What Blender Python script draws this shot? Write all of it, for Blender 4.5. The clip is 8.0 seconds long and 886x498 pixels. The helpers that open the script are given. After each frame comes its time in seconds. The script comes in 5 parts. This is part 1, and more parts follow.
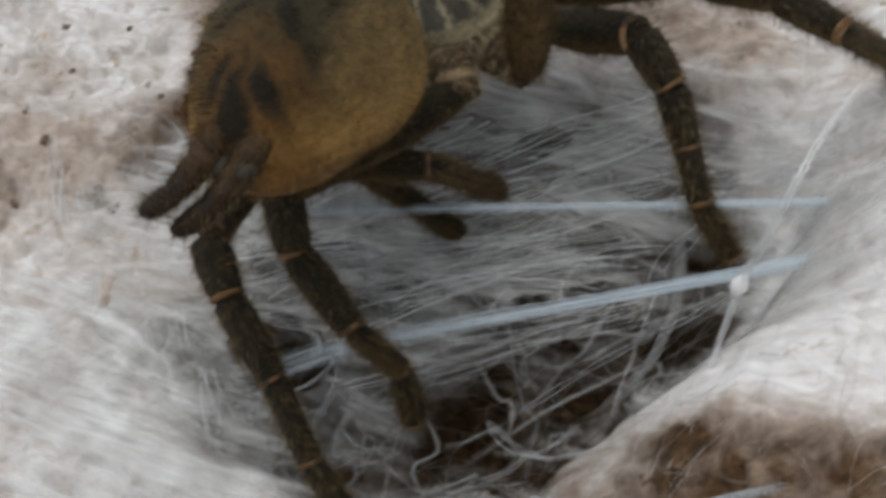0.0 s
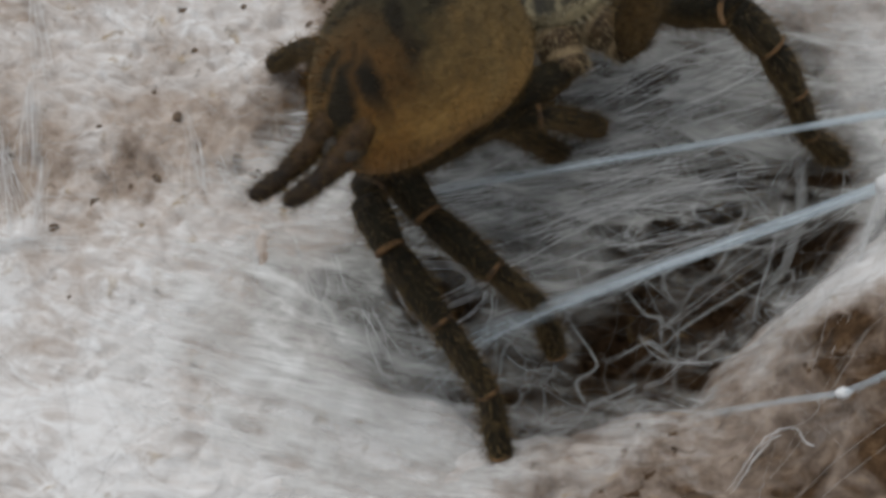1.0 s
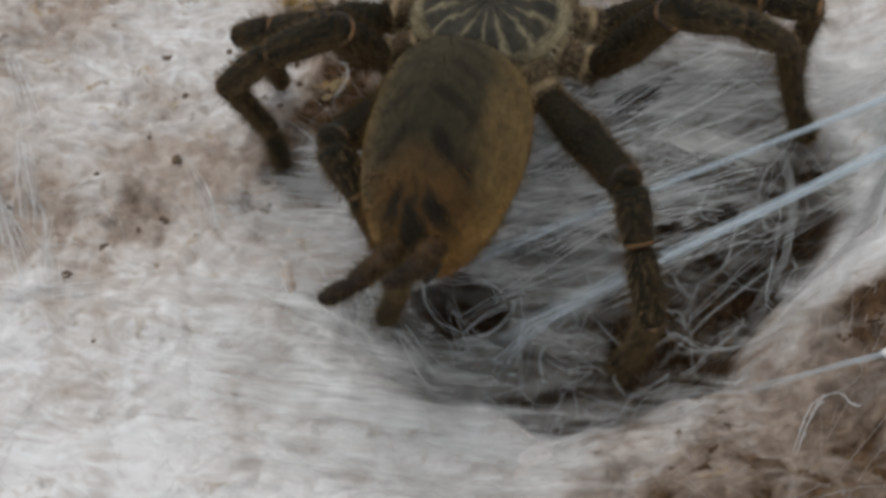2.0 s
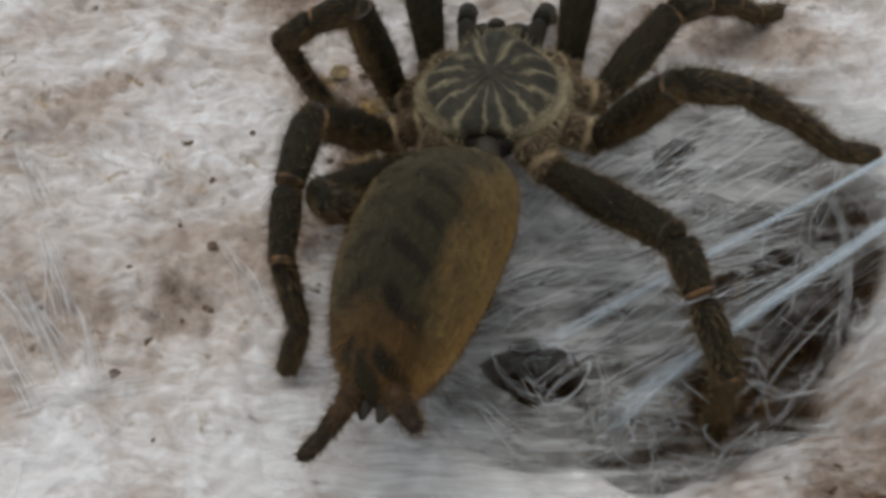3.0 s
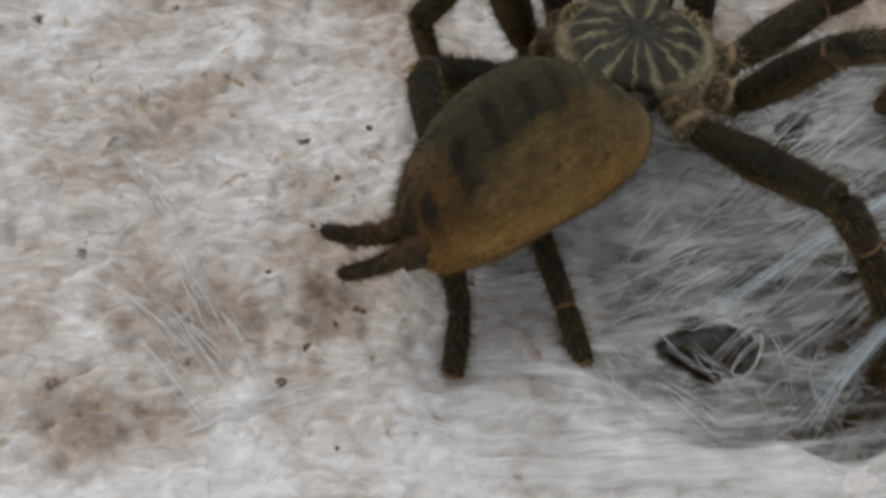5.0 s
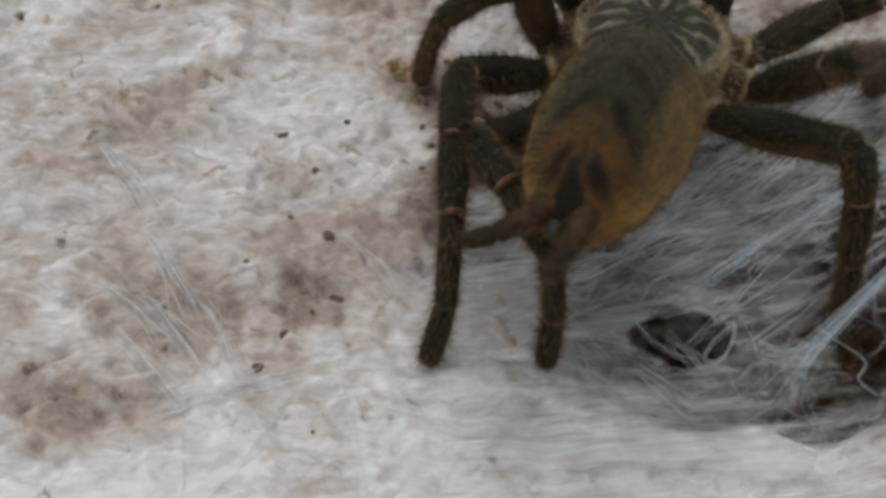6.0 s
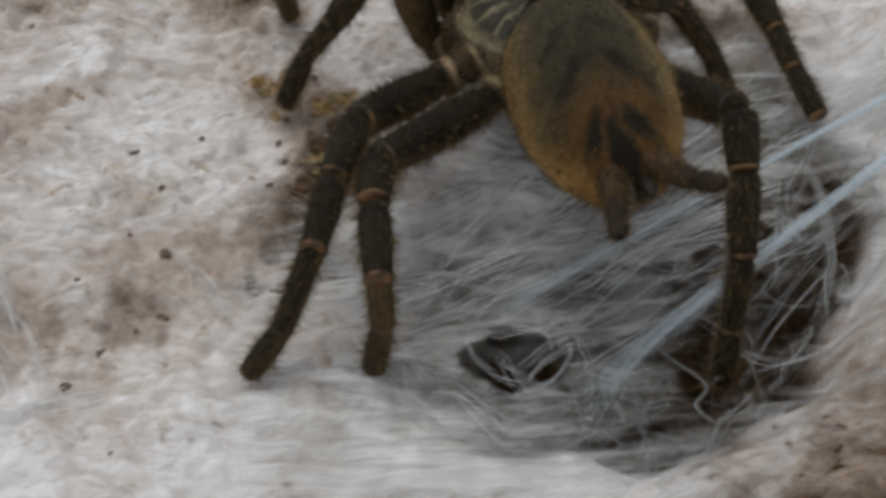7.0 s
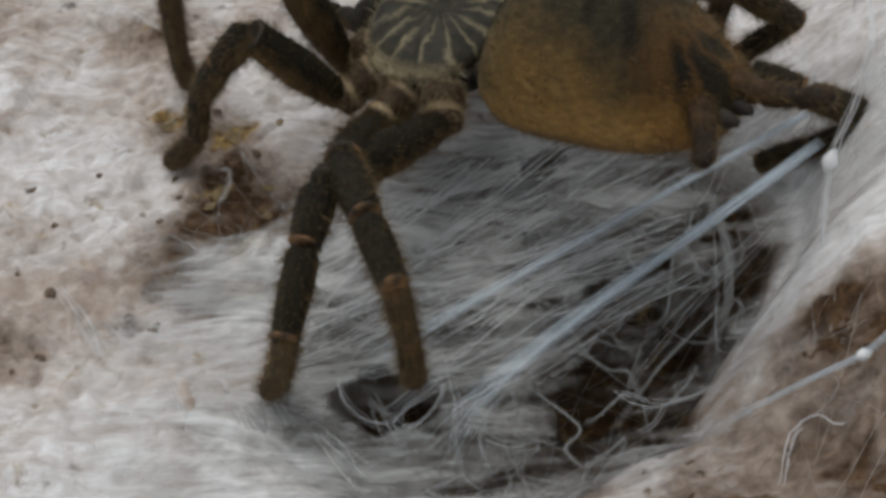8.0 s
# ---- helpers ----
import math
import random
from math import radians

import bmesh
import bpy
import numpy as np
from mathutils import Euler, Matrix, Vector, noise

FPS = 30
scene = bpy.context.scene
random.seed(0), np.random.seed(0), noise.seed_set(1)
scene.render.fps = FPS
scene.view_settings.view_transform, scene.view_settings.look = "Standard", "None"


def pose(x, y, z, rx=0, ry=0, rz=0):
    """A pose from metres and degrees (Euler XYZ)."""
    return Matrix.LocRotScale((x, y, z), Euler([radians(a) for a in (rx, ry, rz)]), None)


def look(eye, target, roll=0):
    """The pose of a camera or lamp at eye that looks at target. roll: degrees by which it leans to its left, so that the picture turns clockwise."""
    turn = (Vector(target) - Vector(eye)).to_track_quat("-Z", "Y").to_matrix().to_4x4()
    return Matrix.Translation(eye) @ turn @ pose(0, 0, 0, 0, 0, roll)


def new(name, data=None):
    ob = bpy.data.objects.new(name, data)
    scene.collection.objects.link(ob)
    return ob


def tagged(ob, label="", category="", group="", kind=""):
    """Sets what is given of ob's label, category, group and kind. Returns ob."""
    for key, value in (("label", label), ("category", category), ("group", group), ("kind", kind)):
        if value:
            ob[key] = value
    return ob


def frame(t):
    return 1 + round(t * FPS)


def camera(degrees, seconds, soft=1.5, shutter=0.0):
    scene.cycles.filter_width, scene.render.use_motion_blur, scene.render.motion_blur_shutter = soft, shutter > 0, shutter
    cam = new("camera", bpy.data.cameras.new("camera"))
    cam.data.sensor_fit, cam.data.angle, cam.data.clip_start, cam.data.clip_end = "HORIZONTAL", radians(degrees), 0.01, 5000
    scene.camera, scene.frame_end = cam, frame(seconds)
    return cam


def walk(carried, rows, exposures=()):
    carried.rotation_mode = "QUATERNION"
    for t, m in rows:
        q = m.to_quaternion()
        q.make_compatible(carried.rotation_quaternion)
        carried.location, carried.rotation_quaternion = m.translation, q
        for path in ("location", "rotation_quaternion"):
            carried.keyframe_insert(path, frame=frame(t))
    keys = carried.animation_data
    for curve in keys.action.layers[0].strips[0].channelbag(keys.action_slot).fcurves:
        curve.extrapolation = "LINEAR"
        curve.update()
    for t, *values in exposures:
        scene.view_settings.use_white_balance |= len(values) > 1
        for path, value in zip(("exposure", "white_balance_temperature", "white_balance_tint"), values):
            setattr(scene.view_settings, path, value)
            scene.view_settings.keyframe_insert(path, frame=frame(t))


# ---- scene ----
CM = 0.01


def cm(*v):
    return Vector(v) * CM


# The camera: seconds, eye in centimetres, yaw to the left, pitch up and roll in degrees.
LENS = 38.0
cam = camera(LENS, 8.0, soft=3.6, shutter=0.5)


def held(x, y, z, yaw, pitch, roll):
    turn = Matrix.Rotation(radians(yaw), 4, "Z") @ Matrix.Rotation(radians(90 + pitch), 4, "X") @ Matrix.Rotation(radians(roll), 4, "Z")
    return Matrix.Translation(cm(x, y, z)) @ turn


walk(cam, [
    (0, held(6.89, -7.21, 11.48, 31.96, -56.34, -12.15)),
    (0.5, held(6.40, -7.95, 11.67, 33.82, -56.33, -15.35)),
    (1, held(5.55, -8.79, 12.32, 30.12, -57.17, -15.17)),
    (1.2, held(6.24, -8.38, 12.04, 35.88, -56.76, -21.61)),
    (2.3, held(2.03, -10.76, 12.95, 6.50, -54.45, -0.94)),
    (2.5, held(1.61, -10.57, 12.97, 5.06, -54.43, -0.84)),
    (3, held(0.87, -10.61, 12.26, 3.12, -51.25, -1.31)),
    (3.5, held(0.00, -10.56, 11.80, 0.14, -49.89, -0.49)),
    (4, held(-0.63, -10.40, 11.23, -1.06, -49.14, -1.40)),
    (4.5, held(-1.63, -10.47, 11.51, -3.76, -49.94, 0.62)),
    (5, held(-2.84, -10.54, 11.63, -7.74, -50.21, 3.50)),
    (6.3, held(-2.53, -11.11, 11.38, -8.19, -48.50, 3.73)),
    (6.5, held(-1.43, -11.10, 11.43, -4.99, -48.77, 1.17)),
    (7, held(0.71, -11.03, 10.91, -0.12, -47.32, -2.30)),
    (7.5, held(2.82, -10.82, 10.44, 6.21, -46.15, -7.97)),
    (8, held(3.20, -10.64, 10.52, 6.08, -45.88, -7.38)),
], exposures=[(0.0, 0.10, 6090, 8), (1.0, -0.08, 6090, 8), (4.0, -0.05, 6090, 8), (5.0, -0.12, 6090, 8), (7.0, -0.12, 6090, 8), (8.0, -0.06, 6090, 8)])

# ---- light: a soft, high daylight ----
world = bpy.data.worlds.new("daylight")
world.use_nodes = True
scene.world = world
sky = world.node_tree.nodes.new("ShaderNodeTexSky")
sky.sky_type = "NISHITA"
sky.sun_disc = False
sky.sun_elevation, sky.sun_rotation = radians(75), radians(-32)
back = world.node_tree.nodes["Background"]
back.inputs["Strength"].default_value = 0.13
haze = world.node_tree.nodes.new("ShaderNodeHueSaturation")
haze.inputs["Saturation"].default_value = 0.02
world.node_tree.links.new(sky.outputs["Color"], haze.inputs["Color"])
world.node_tree.links.new(haze.outputs["Color"], back.inputs["Color"])
sun = new("sun", bpy.data.lights.new("sun", "SUN"))
sun.data.energy, sun.data.angle, sun.data.color = 1.25, radians(45), (1.0, 0.93, 0.85)
sun.matrix_world = look((0.0, 0.0, 0.0), (0.14, -0.22, -0.96))


# ---- materials ----
class Nodes:
    """A material under construction: add nodes, join sockets."""

    def __init__(self, name, rough=0.8, spec=0.3):
        self.material = bpy.data.materials.new(name)
        self.material.use_nodes = True
        self.tree = self.material.node_tree
        self.shader = self.tree.nodes["Principled BSDF"]
        self.shader.inputs["Roughness"].default_value = rough
        self.shader.inputs["Specular IOR Level"].default_value = spec
        self.coord = self.tree.nodes.new("ShaderNodeTexCoord").outputs["Object"]

    def set(self, socket, value):
        if isinstance(value, bpy.types.NodeSocket):
            self.tree.links.new(value, socket)
        else:
            socket.default_value = value

    def add(self, kind, **inputs):
        node = self.tree.nodes.new(kind)
        for key, value in inputs.items():
            self.set(node.inputs[key.replace("_", " ")], value)
        return node

    def noise(self, scale, detail=4.0, rough=0.6, vector=None, distortion=0.0):
        node = self.add("ShaderNodeTexNoise", Scale=scale, Detail=detail, Roughness=rough, Distortion=distortion)
        self.set(node.inputs["Vector"], vector or self.coord)
        return node.outputs["Fac"]

    def stretched(self, turn, size):
        node = self.add("ShaderNodeMapping")
        self.set(node.inputs["Vector"], self.coord)
        node.inputs["Rotation"].default_value = [radians(a) for a in turn]
        node.inputs["Scale"].default_value = size
        return node.outputs["Vector"]

    def ramp(self, value, *stops):
        node = self.add("ShaderNodeValToRGB")
        self.set(node.inputs["Fac"], value)
        band = node.color_ramp
        while len(band.elements) < len(stops):
            band.elements.new(0.5)
        for element, (at, colour) in zip(band.elements, stops):
            element.position, element.color = at, (*colour, 1.0) if len(colour) == 3 else colour
        return node.outputs["Color"]

    def mix(self, fac, a, b, how="MIX"):
        node = self.tree.nodes.new("ShaderNodeMix")
        node.data_type, node.blend_type = "RGBA", how
        self.set(node.inputs[0], fac)
        for socket, value in ((node.inputs[6], a), (node.inputs[7], b)):
            self.set(socket, (*value, 1.0) if isinstance(value, tuple) and len(value) == 3 else value)
        return node.outputs[2]

    def math(self, how, a, b=0.0, c=0.0, clamp=False):
        node = self.tree.nodes.new("ShaderNodeMath")
        node.operation, node.use_clamp = how, clamp
        for socket, value in zip(node.inputs, (a, b, c)):
            self.set(socket, value)
        return node.outputs[0]

    def split(self, vector=None):
        node = self.add("ShaderNodeSeparateXYZ")
        self.set(node.inputs[0], vector or self.coord)
        return node.outputs

    def bump(self, height, strength=0.5, distance=0.0005):
        node = self.add("ShaderNodeBump", Strength=strength, Distance=distance)
        self.set(node.inputs["Height"], height)
        self.set(self.shader.inputs["Normal"], node.outputs["Normal"])

    def colour(self, value):
        self.set(self.shader.inputs["Base Color"], (*value, 1.0) if isinstance(value, tuple) and len(value) == 3 else value)
        return self


def ground_material():
    """Brown soil under felted silk: white where it lies thick, dusty where thin, bare in the pits."""
    n = Nodes("silk_over_soil", 0.95, 0.1)
    cover = n.add("ShaderNodeAttribute")
    cover.attribute_name = "silk"
    cover = cover.outputs["Fac"]
    clouds = n.noise(62, 4, 0.55, distortion=0.8)
    clumps = n.noise(210, 5, 0.6, distortion=0.5)
    grain = n.noise(620, 5, 0.65)
    streaks = n.noise(120, 6, 0.7, n.stretched((0, 0, 12), (1.0, 2.4, 1.0)), 2.2)
    pits = n.noise(300, 3, 0.5)
    soil = n.ramp(grain, (0.3, (0.022, 0.013, 0.007)), (0.55, (0.085, 0.050, 0.026)), (0.8, (0.19, 0.12, 0.068)))
    dusty = n.ramp(grain, (0.25, (0.30, 0.23, 0.185)), (0.7, (0.50, 0.42, 0.36)))
    silk = n.ramp(streaks, (0.25, (0.62, 0.585, 0.56)), (0.55, (0.76, 0.74, 0.73)), (0.8, (0.86, 0.86, 0.86)))
    thick = n.math("MULTIPLY_ADD", n.math("SUBTRACT", clouds, 0.5), 2.6, n.math("MULTIPLY_ADD", n.math("SUBTRACT", streaks, 0.5), 1.6, n.math("MULTIPLY_ADD", cover, 2.0, -0.85)))
    white = n.math("ADD", thick, n.math("MULTIPLY", n.math("SUBTRACT", clumps, 0.5), 0.55), clamp=True)
    held = n.math("MULTIPLY_ADD", cover, 3.2, n.math("MULTIPLY_ADD", n.math("SUBTRACT", clumps, 0.5), 1.9, -0.75))
    held = n.math("SUBTRACT", held, n.math("MULTIPLY", n.math("SUBTRACT", pits, 0.65, clamp=True), 9.0), clamp=True)
    crust = n.add("ShaderNodeAttribute")
    crust.attribute_name = "crust"
    crust = n.math("MULTIPLY", n.math("ADD", crust.outputs["Fac"], n.math("MULTIPLY", n.math("SUBTRACT", clumps, 0.62), 3.0)), 2.5, clamp=True)
    ochre = n.ramp(grain, (0.35, (0.05, 0.03, 0.012)), (0.5, (0.26, 0.165, 0.06)), (0.7, (0.42, 0.30, 0.14)))
    n.colour(n.mix(crust, n.mix(held, soil, n.mix(white, dusty, silk)), ochre))
    n.bump(n.math("ADD", n.math("MULTIPLY", streaks, 0.9), n.math("ADD", n.math("MULTIPLY", grain, 0.5), clumps)), 0.36, 0.0009)
    return n.material


def strand_material(name, colour, rough=0.5):
    n = Nodes(name, rough, 0.4)
    n.colour(n.mix(n.noise(300, 3), tuple(c * 0.85 for c in colour), colour))
    n.shader.inputs["Transmission Weight"].default_value = 0.0
    return n.material


def veil_material(name, turn, bright):
    """A thin sheet of silk: felted clouds and drawn-out fibres, with air between where it is thin; darkened inside the
    hollow's rim for shade.
    """
    n = Nodes(name, 0.9, 0.1)
    fine = n.noise(60, 8, 0.72, n.stretched((0, 0, turn), (0.8, 5.0, 1.0)), 1.2)
    broad = n.noise(40, 5, 0.62, n.stretched((0, 0, turn + 9), (0.8, 2.7, 1.0)), 1.8)
    across = n.noise(55, 7, 0.7, n.stretched((0, 0, turn - 62), (0.7, 7.0, 1.0)), 1.4)
    cloud = n.noise(85, 5, 0.6, distortion=0.8)
    cover = n.add("ShaderNodeAttribute")
    cover.attribute_name = "silk"
    cover = cover.outputs["Fac"]
    crease = n.noise(34, 5, 0.6, n.stretched((0, 0, turn + 4), (0.7, 3.2, 1.0)), 1.6)
    crease = n.math("POWER", n.math("SUBTRACT", 1.0, n.math("MULTIPLY", n.math("ABSOLUTE", n.math("SUBTRACT", crease, 0.5)), 5.0), clamp=True), 2.5)
    mixed = n.math("MULTIPLY_ADD", fine, 0.30, n.math("MULTIPLY_ADD", broad, 1.30, n.math("MULTIPLY_ADD", across, 0.58, n.math("MULTIPLY_ADD", cloud, 0.75, n.math("MULTIPLY", crease, 0.26)))))
    felted = n.math("MULTIPLY", n.math("SUBTRACT", n.math("ADD", cloud, broad), 1.0), 2.2)
    mixed = n.math("MULTIPLY", n.math("SUBTRACT", mixed, 1.56), 1.35)
    thick = n.math("MULTIPLY", n.math("SUBTRACT", cover, 0.45), 3.0, clamp=True)
    mixed = n.math("ADD", n.math("MULTIPLY", mixed, n.math("SUBTRACT", 1.0, thick)), n.math("MULTIPLY", felted, thick))
    alpha = n.math("ADD", mixed, n.math("MULTIPLY_ADD", cover, 1.4, -0.11), clamp=True)
    n.set(n.shader.inputs["Alpha"], n.math("MULTIPLY", n.math("POWER", alpha, 1.15), n.math("MULTIPLY", cover, 5.0, clamp=True), clamp=True))
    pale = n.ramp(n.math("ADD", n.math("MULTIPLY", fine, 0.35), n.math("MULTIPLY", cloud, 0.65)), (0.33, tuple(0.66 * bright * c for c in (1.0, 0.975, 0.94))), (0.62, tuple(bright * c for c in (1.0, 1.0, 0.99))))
    # inside the rim the colour is darkened to stand for the hollow's shade
    unshaded = n.add("ShaderNodeAttribute")
    unshaded.attribute_name = "unshaded"
    n.colour(n.mix(unshaded.outputs["Fac"], n.mix(1.0, pale, (0.76, 0.76, 0.74), "MULTIPLY"), pale))
    n.bump(n.math("ADD", fine, cloud), 0.5, 0.0007)
    return n.material


def sheath_material(name, colour):
    """The see-through body of a bundle of parallel silk threads."""
    n = Nodes(name, 0.55, 0.3)
    streak = n.noise(300, 4, 0.7, n.stretched((0, 0, 0), (1.0, 1.0, 1.0)))
    at = n.add("ShaderNodeAttribute")
    at.attribute_name = "silk"
    lines = n.add("ShaderNodeTexNoise", Scale=1.0, Detail=4.0, Roughness=0.7)
    lines.noise_dimensions = "1D"
    around = n.add("ShaderNodeAttribute")
    around.attribute_name = "around"
    n.set(lines.inputs["W"], n.math("MULTIPLY", around.outputs["Fac"], 14.0))
    alpha = n.math("MULTIPLY", n.math("MULTIPLY_ADD", n.math("SUBTRACT", lines.outputs["Fac"], 0.5), 2.4, n.math("MULTIPLY_ADD", streak, 0.4, 0.12), clamp=True), at.outputs["Fac"], clamp=True)
    n.set(n.shader.inputs["Alpha"], alpha)
    n.colour(colour)
    return n.material


def leg_material():
    n = Nodes("leg_fur", 0.65, 0.2)
    fine = n.noise(900, 4, 0.7, n.stretched((0, 0, 0), (3.0, 0.6, 3.0)))
    patch = n.noise(140, 3)
    base = n.ramp(fine, (0.3, (0.003, 0.0023, 0.001)), (0.6, (0.013, 0.010, 0.0044)), (0.85, (0.065, 0.048, 0.02)))
    x, y, z = n.split()
    under = n.math("ADD", n.math("MULTIPLY", z, -420.0), n.math("MULTIPLY_ADD", n.noise(300, 3), 1.5, -0.5), clamp=True)
    dorsal = n.mix(n.ramp(patch, (0.35, (0, 0, 0)), (0.75, (0.6, 0.6, 0.6))), base, (0.036, 0.028, 0.011))
    flank = n.ramp(fine, (0.25, (0.04, 0.024, 0.009)), (0.8, (0.25, 0.155, 0.06)))
    n.colour(n.mix(under, dorsal, flank))
    n.bump(n.math("ADD", fine, n.math("MULTIPLY", n.noise(260, 4), 1.5)), 0.9, 0.0006)
    return n.material


def joint_material():
    n = Nodes("pale_joint", 0.6, 0.3)
    n.colour(n.ramp(n.noise(190, 4), (0.46, (0.024, 0.016, 0.009)), (0.57, (0.17, 0.09, 0.034)), (0.74, (0.48, 0.30, 0.16))))
    return n.material


def hair_material(name, dark, light):
    n = Nodes(name, 0.6, 0.3)
    node = n.add("ShaderNodeNewGeometry")
    n.colour(n.mix(node.outputs["Random Per Island"], dark, light))
    return n.material


def abdomen_material():
    """Ochre flanks, an olive-grey back with rows of dark flecks and bars."""
    n = Nodes("abdomen_fur", 0.8, 0.2)
    x, y, z = n.split()
    fine = n.noise(800, 5, 0.7, n.stretched((0, 0, 0), (2.0, 0.7, 2.0)))
    wobble = n.math("MULTIPLY", n.math("SUBTRACT", n.noise(180, 4), 0.5), 0.006)
    side = n.math("ABSOLUTE", n.math("ADD", x, wobble))
    back = n.math("SUBTRACT", 1.0, n.math("DIVIDE", n.math("SUBTRACT", side, 0.0046), 0.0074), clamp=True)
    back = n.math("MULTIPLY", back, n.math("MULTIPLY_ADD", z, 220.0, 0.15, clamp=True), clamp=True)
    row = n.math("FRACT", n.math("MULTIPLY_ADD", n.math("ADD", y, n.math("MULTIPLY", side, 0.45)), 225.0, n.math("MULTIPLY", n.noise(90, 2), 0.5)))
    across = n.math("DIVIDE", n.math("SUBTRACT", side, 0.0028), 0.0021)
    along = n.math("DIVIDE", n.math("SUBTRACT", row, 0.5), 0.24)
    spot = n.math("SUBTRACT", 1.25, n.math("ADD", n.math("MULTIPLY", across, across), n.math("MULTIPLY", along, along)), clamp=True)
    bars = n.math("MULTIPLY", spot, n.math("MULTIPLY", back, n.math("MULTIPLY", n.noise(330, 3), 2.4, clamp=True)))
    patchy = n.noise(120, 4, 0.6)
    ochre = n.mix(n.math("MULTIPLY", n.math("SUBTRACT", patchy, 0.4, clamp=True), 2.2, clamp=True), n.ramp(fine, (0.2, (0.10, 0.052, 0.011)), (0.55, (0.36, 0.195, 0.048)), (0.85, (0.54, 0.33, 0.105))), n.ramp(fine, (0.2, (0.11, 0.074, 0.025)), (0.55, (0.31, 0.205, 0.07)), (0.85, (0.5, 0.36, 0.155))))
    olive = n.ramp(fine, (0.2, (0.009, 0.0075, 0.004)), (0.6, (0.027, 0.022, 0.010)), (0.85, (0.075, 0.06, 0.027)))
    rear = n.math("MULTIPLY", n.math("SUBTRACT", n.math("MULTIPLY", y, -1.0), n.math("MULTIPLY_ADD", side, 1.1, 0.0338)), 500.0, clamp=True)
    rust = n.math("MULTIPLY", n.math("MULTIPLY_ADD", y, -200.0, -6.2, clamp=True), n.math("MULTIPLY", n.noise(420, 3), 1.0, clamp=True))
    front = n.math("MULTIPLY", n.math("MULTIPLY_ADD", y, 130.0, 1.0, clamp=True), n.math("MULTIPLY", n.math("SUBTRACT", n.noise(210, 4), 0.35, clamp=True), 2.5, clamp=True))
    dark = n.math("MAXIMUM", bars, rear)
    hide = n.mix(front, n.mix(back, ochre, olive), (0.34, 0.25, 0.14))
    # darker and browner towards the underside, by local height and noise
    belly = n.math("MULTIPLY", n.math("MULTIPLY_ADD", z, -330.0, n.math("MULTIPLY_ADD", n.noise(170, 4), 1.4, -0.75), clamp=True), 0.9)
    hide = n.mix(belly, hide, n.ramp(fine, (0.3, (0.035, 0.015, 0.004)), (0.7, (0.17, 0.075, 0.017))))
    hide = n.mix(rust, hide, (0.17, 0.075, 0.015))
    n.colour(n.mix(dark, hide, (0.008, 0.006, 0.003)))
    n.bump(n.math("ADD", fine, n.math("MULTIPLY", n.noise(160, 3), 1.2)), 0.6, 0.0006)
    n.shader.inputs["Sheen Weight"].default_value = 0.15
    n.shader.inputs["Sheen Tint"].default_value = (0.9, 0.68, 0.34, 1)
    return n.material


def carapace_material():
    """Dark shield with pale rays from the central groove and a pale rim."""
    n = Nodes("carapace_fur", 0.65, 0.3)
    x, y, z = n.split()
    fine = n.noise(700, 4, 0.65)
    angle = n.math("ARCTAN2", n.math("ADD", y, 0.0015), x)
    rays = n.math("SINE", n.math("MULTIPLY_ADD", angle, 13.0, n.math("MULTIPLY", n.noise(190, 4, 0.7), 8.0)))
    rays = n.math("MULTIPLY_ADD", rays, 0.5, 0.5)
    far = n.math("SQRT", n.math("ADD", n.math("MULTIPLY", x, x), n.math("MULTIPLY", n.math("MULTIPLY", y, y), 0.85)))
    rim = n.math("MULTIPLY", n.math("SUBTRACT", far, 0.0079), 700.0, clamp=True)
    pale = n.math("MULTIPLY", n.math("POWER", rays, 7.0), n.math("MULTIPLY", n.math("SUBTRACT", far, 0.0012), 220.0, clamp=True))
    fac = n.math("MAXIMUM", n.math("MULTIPLY", n.math("MULTIPLY", pale, 0.52), n.math("SUBTRACT", 1.0, n.math("MULTIPLY", n.math("MULTIPLY_ADD", y, 300.0, -0.6, clamp=True), 0.6))), n.math("MULTIPLY", rim, n.math("MULTIPLY_ADD", n.noise(330, 3), 1.4, 0.2), clamp=True), clamp=True)
    # two pale lines that part round the head, and the dark cross pit
    bow = n.math("SUBTRACT", n.math("ABSOLUTE", x), n.math("MULTIPLY_ADD", n.math("POWER", n.math("MAXIMUM", n.math("MULTIPLY", y, 100.0), 0.0), 0.6), 0.0032, 0.0002))
    bow = n.math("SUBTRACT", 1.0, n.math("MULTIPLY", n.math("ABSOLUTE", bow), 1900.0), clamp=True)
    bow = n.math("MULTIPLY", bow, n.math("MULTIPLY", n.math("MULTIPLY", y, 900.0, clamp=True), n.math("MULTIPLY_ADD", y, -250.0, 2.2, clamp=True)))
    fac = n.math("MAXIMUM", fac, n.math("MULTIPLY", bow, 0.55))
    hole = n.math("ADD", n.math("POWER", n.math("MULTIPLY", x, 560.0), 2.0), n.math("POWER", n.math("MULTIPLY", n.math("ADD", y, 0.0013), 1300.0), 2.0))
    fac = n.math("MULTIPLY", fac, n.math("SUBTRACT", hole, 0.4, clamp=True))
    dark = n.ramp(fine, (0.25, (0.008, 0.007, 0.004)), (0.75, (0.045, 0.038, 0.021)))
    light = n.ramp(fine, (0.25, (0.16, 0.13, 0.07)), (0.75, (0.43, 0.365, 0.22)))
    n.colour(n.mix(fac, dark, light))
    n.bump(fine, 0.5, 0.0004)
    return n.material


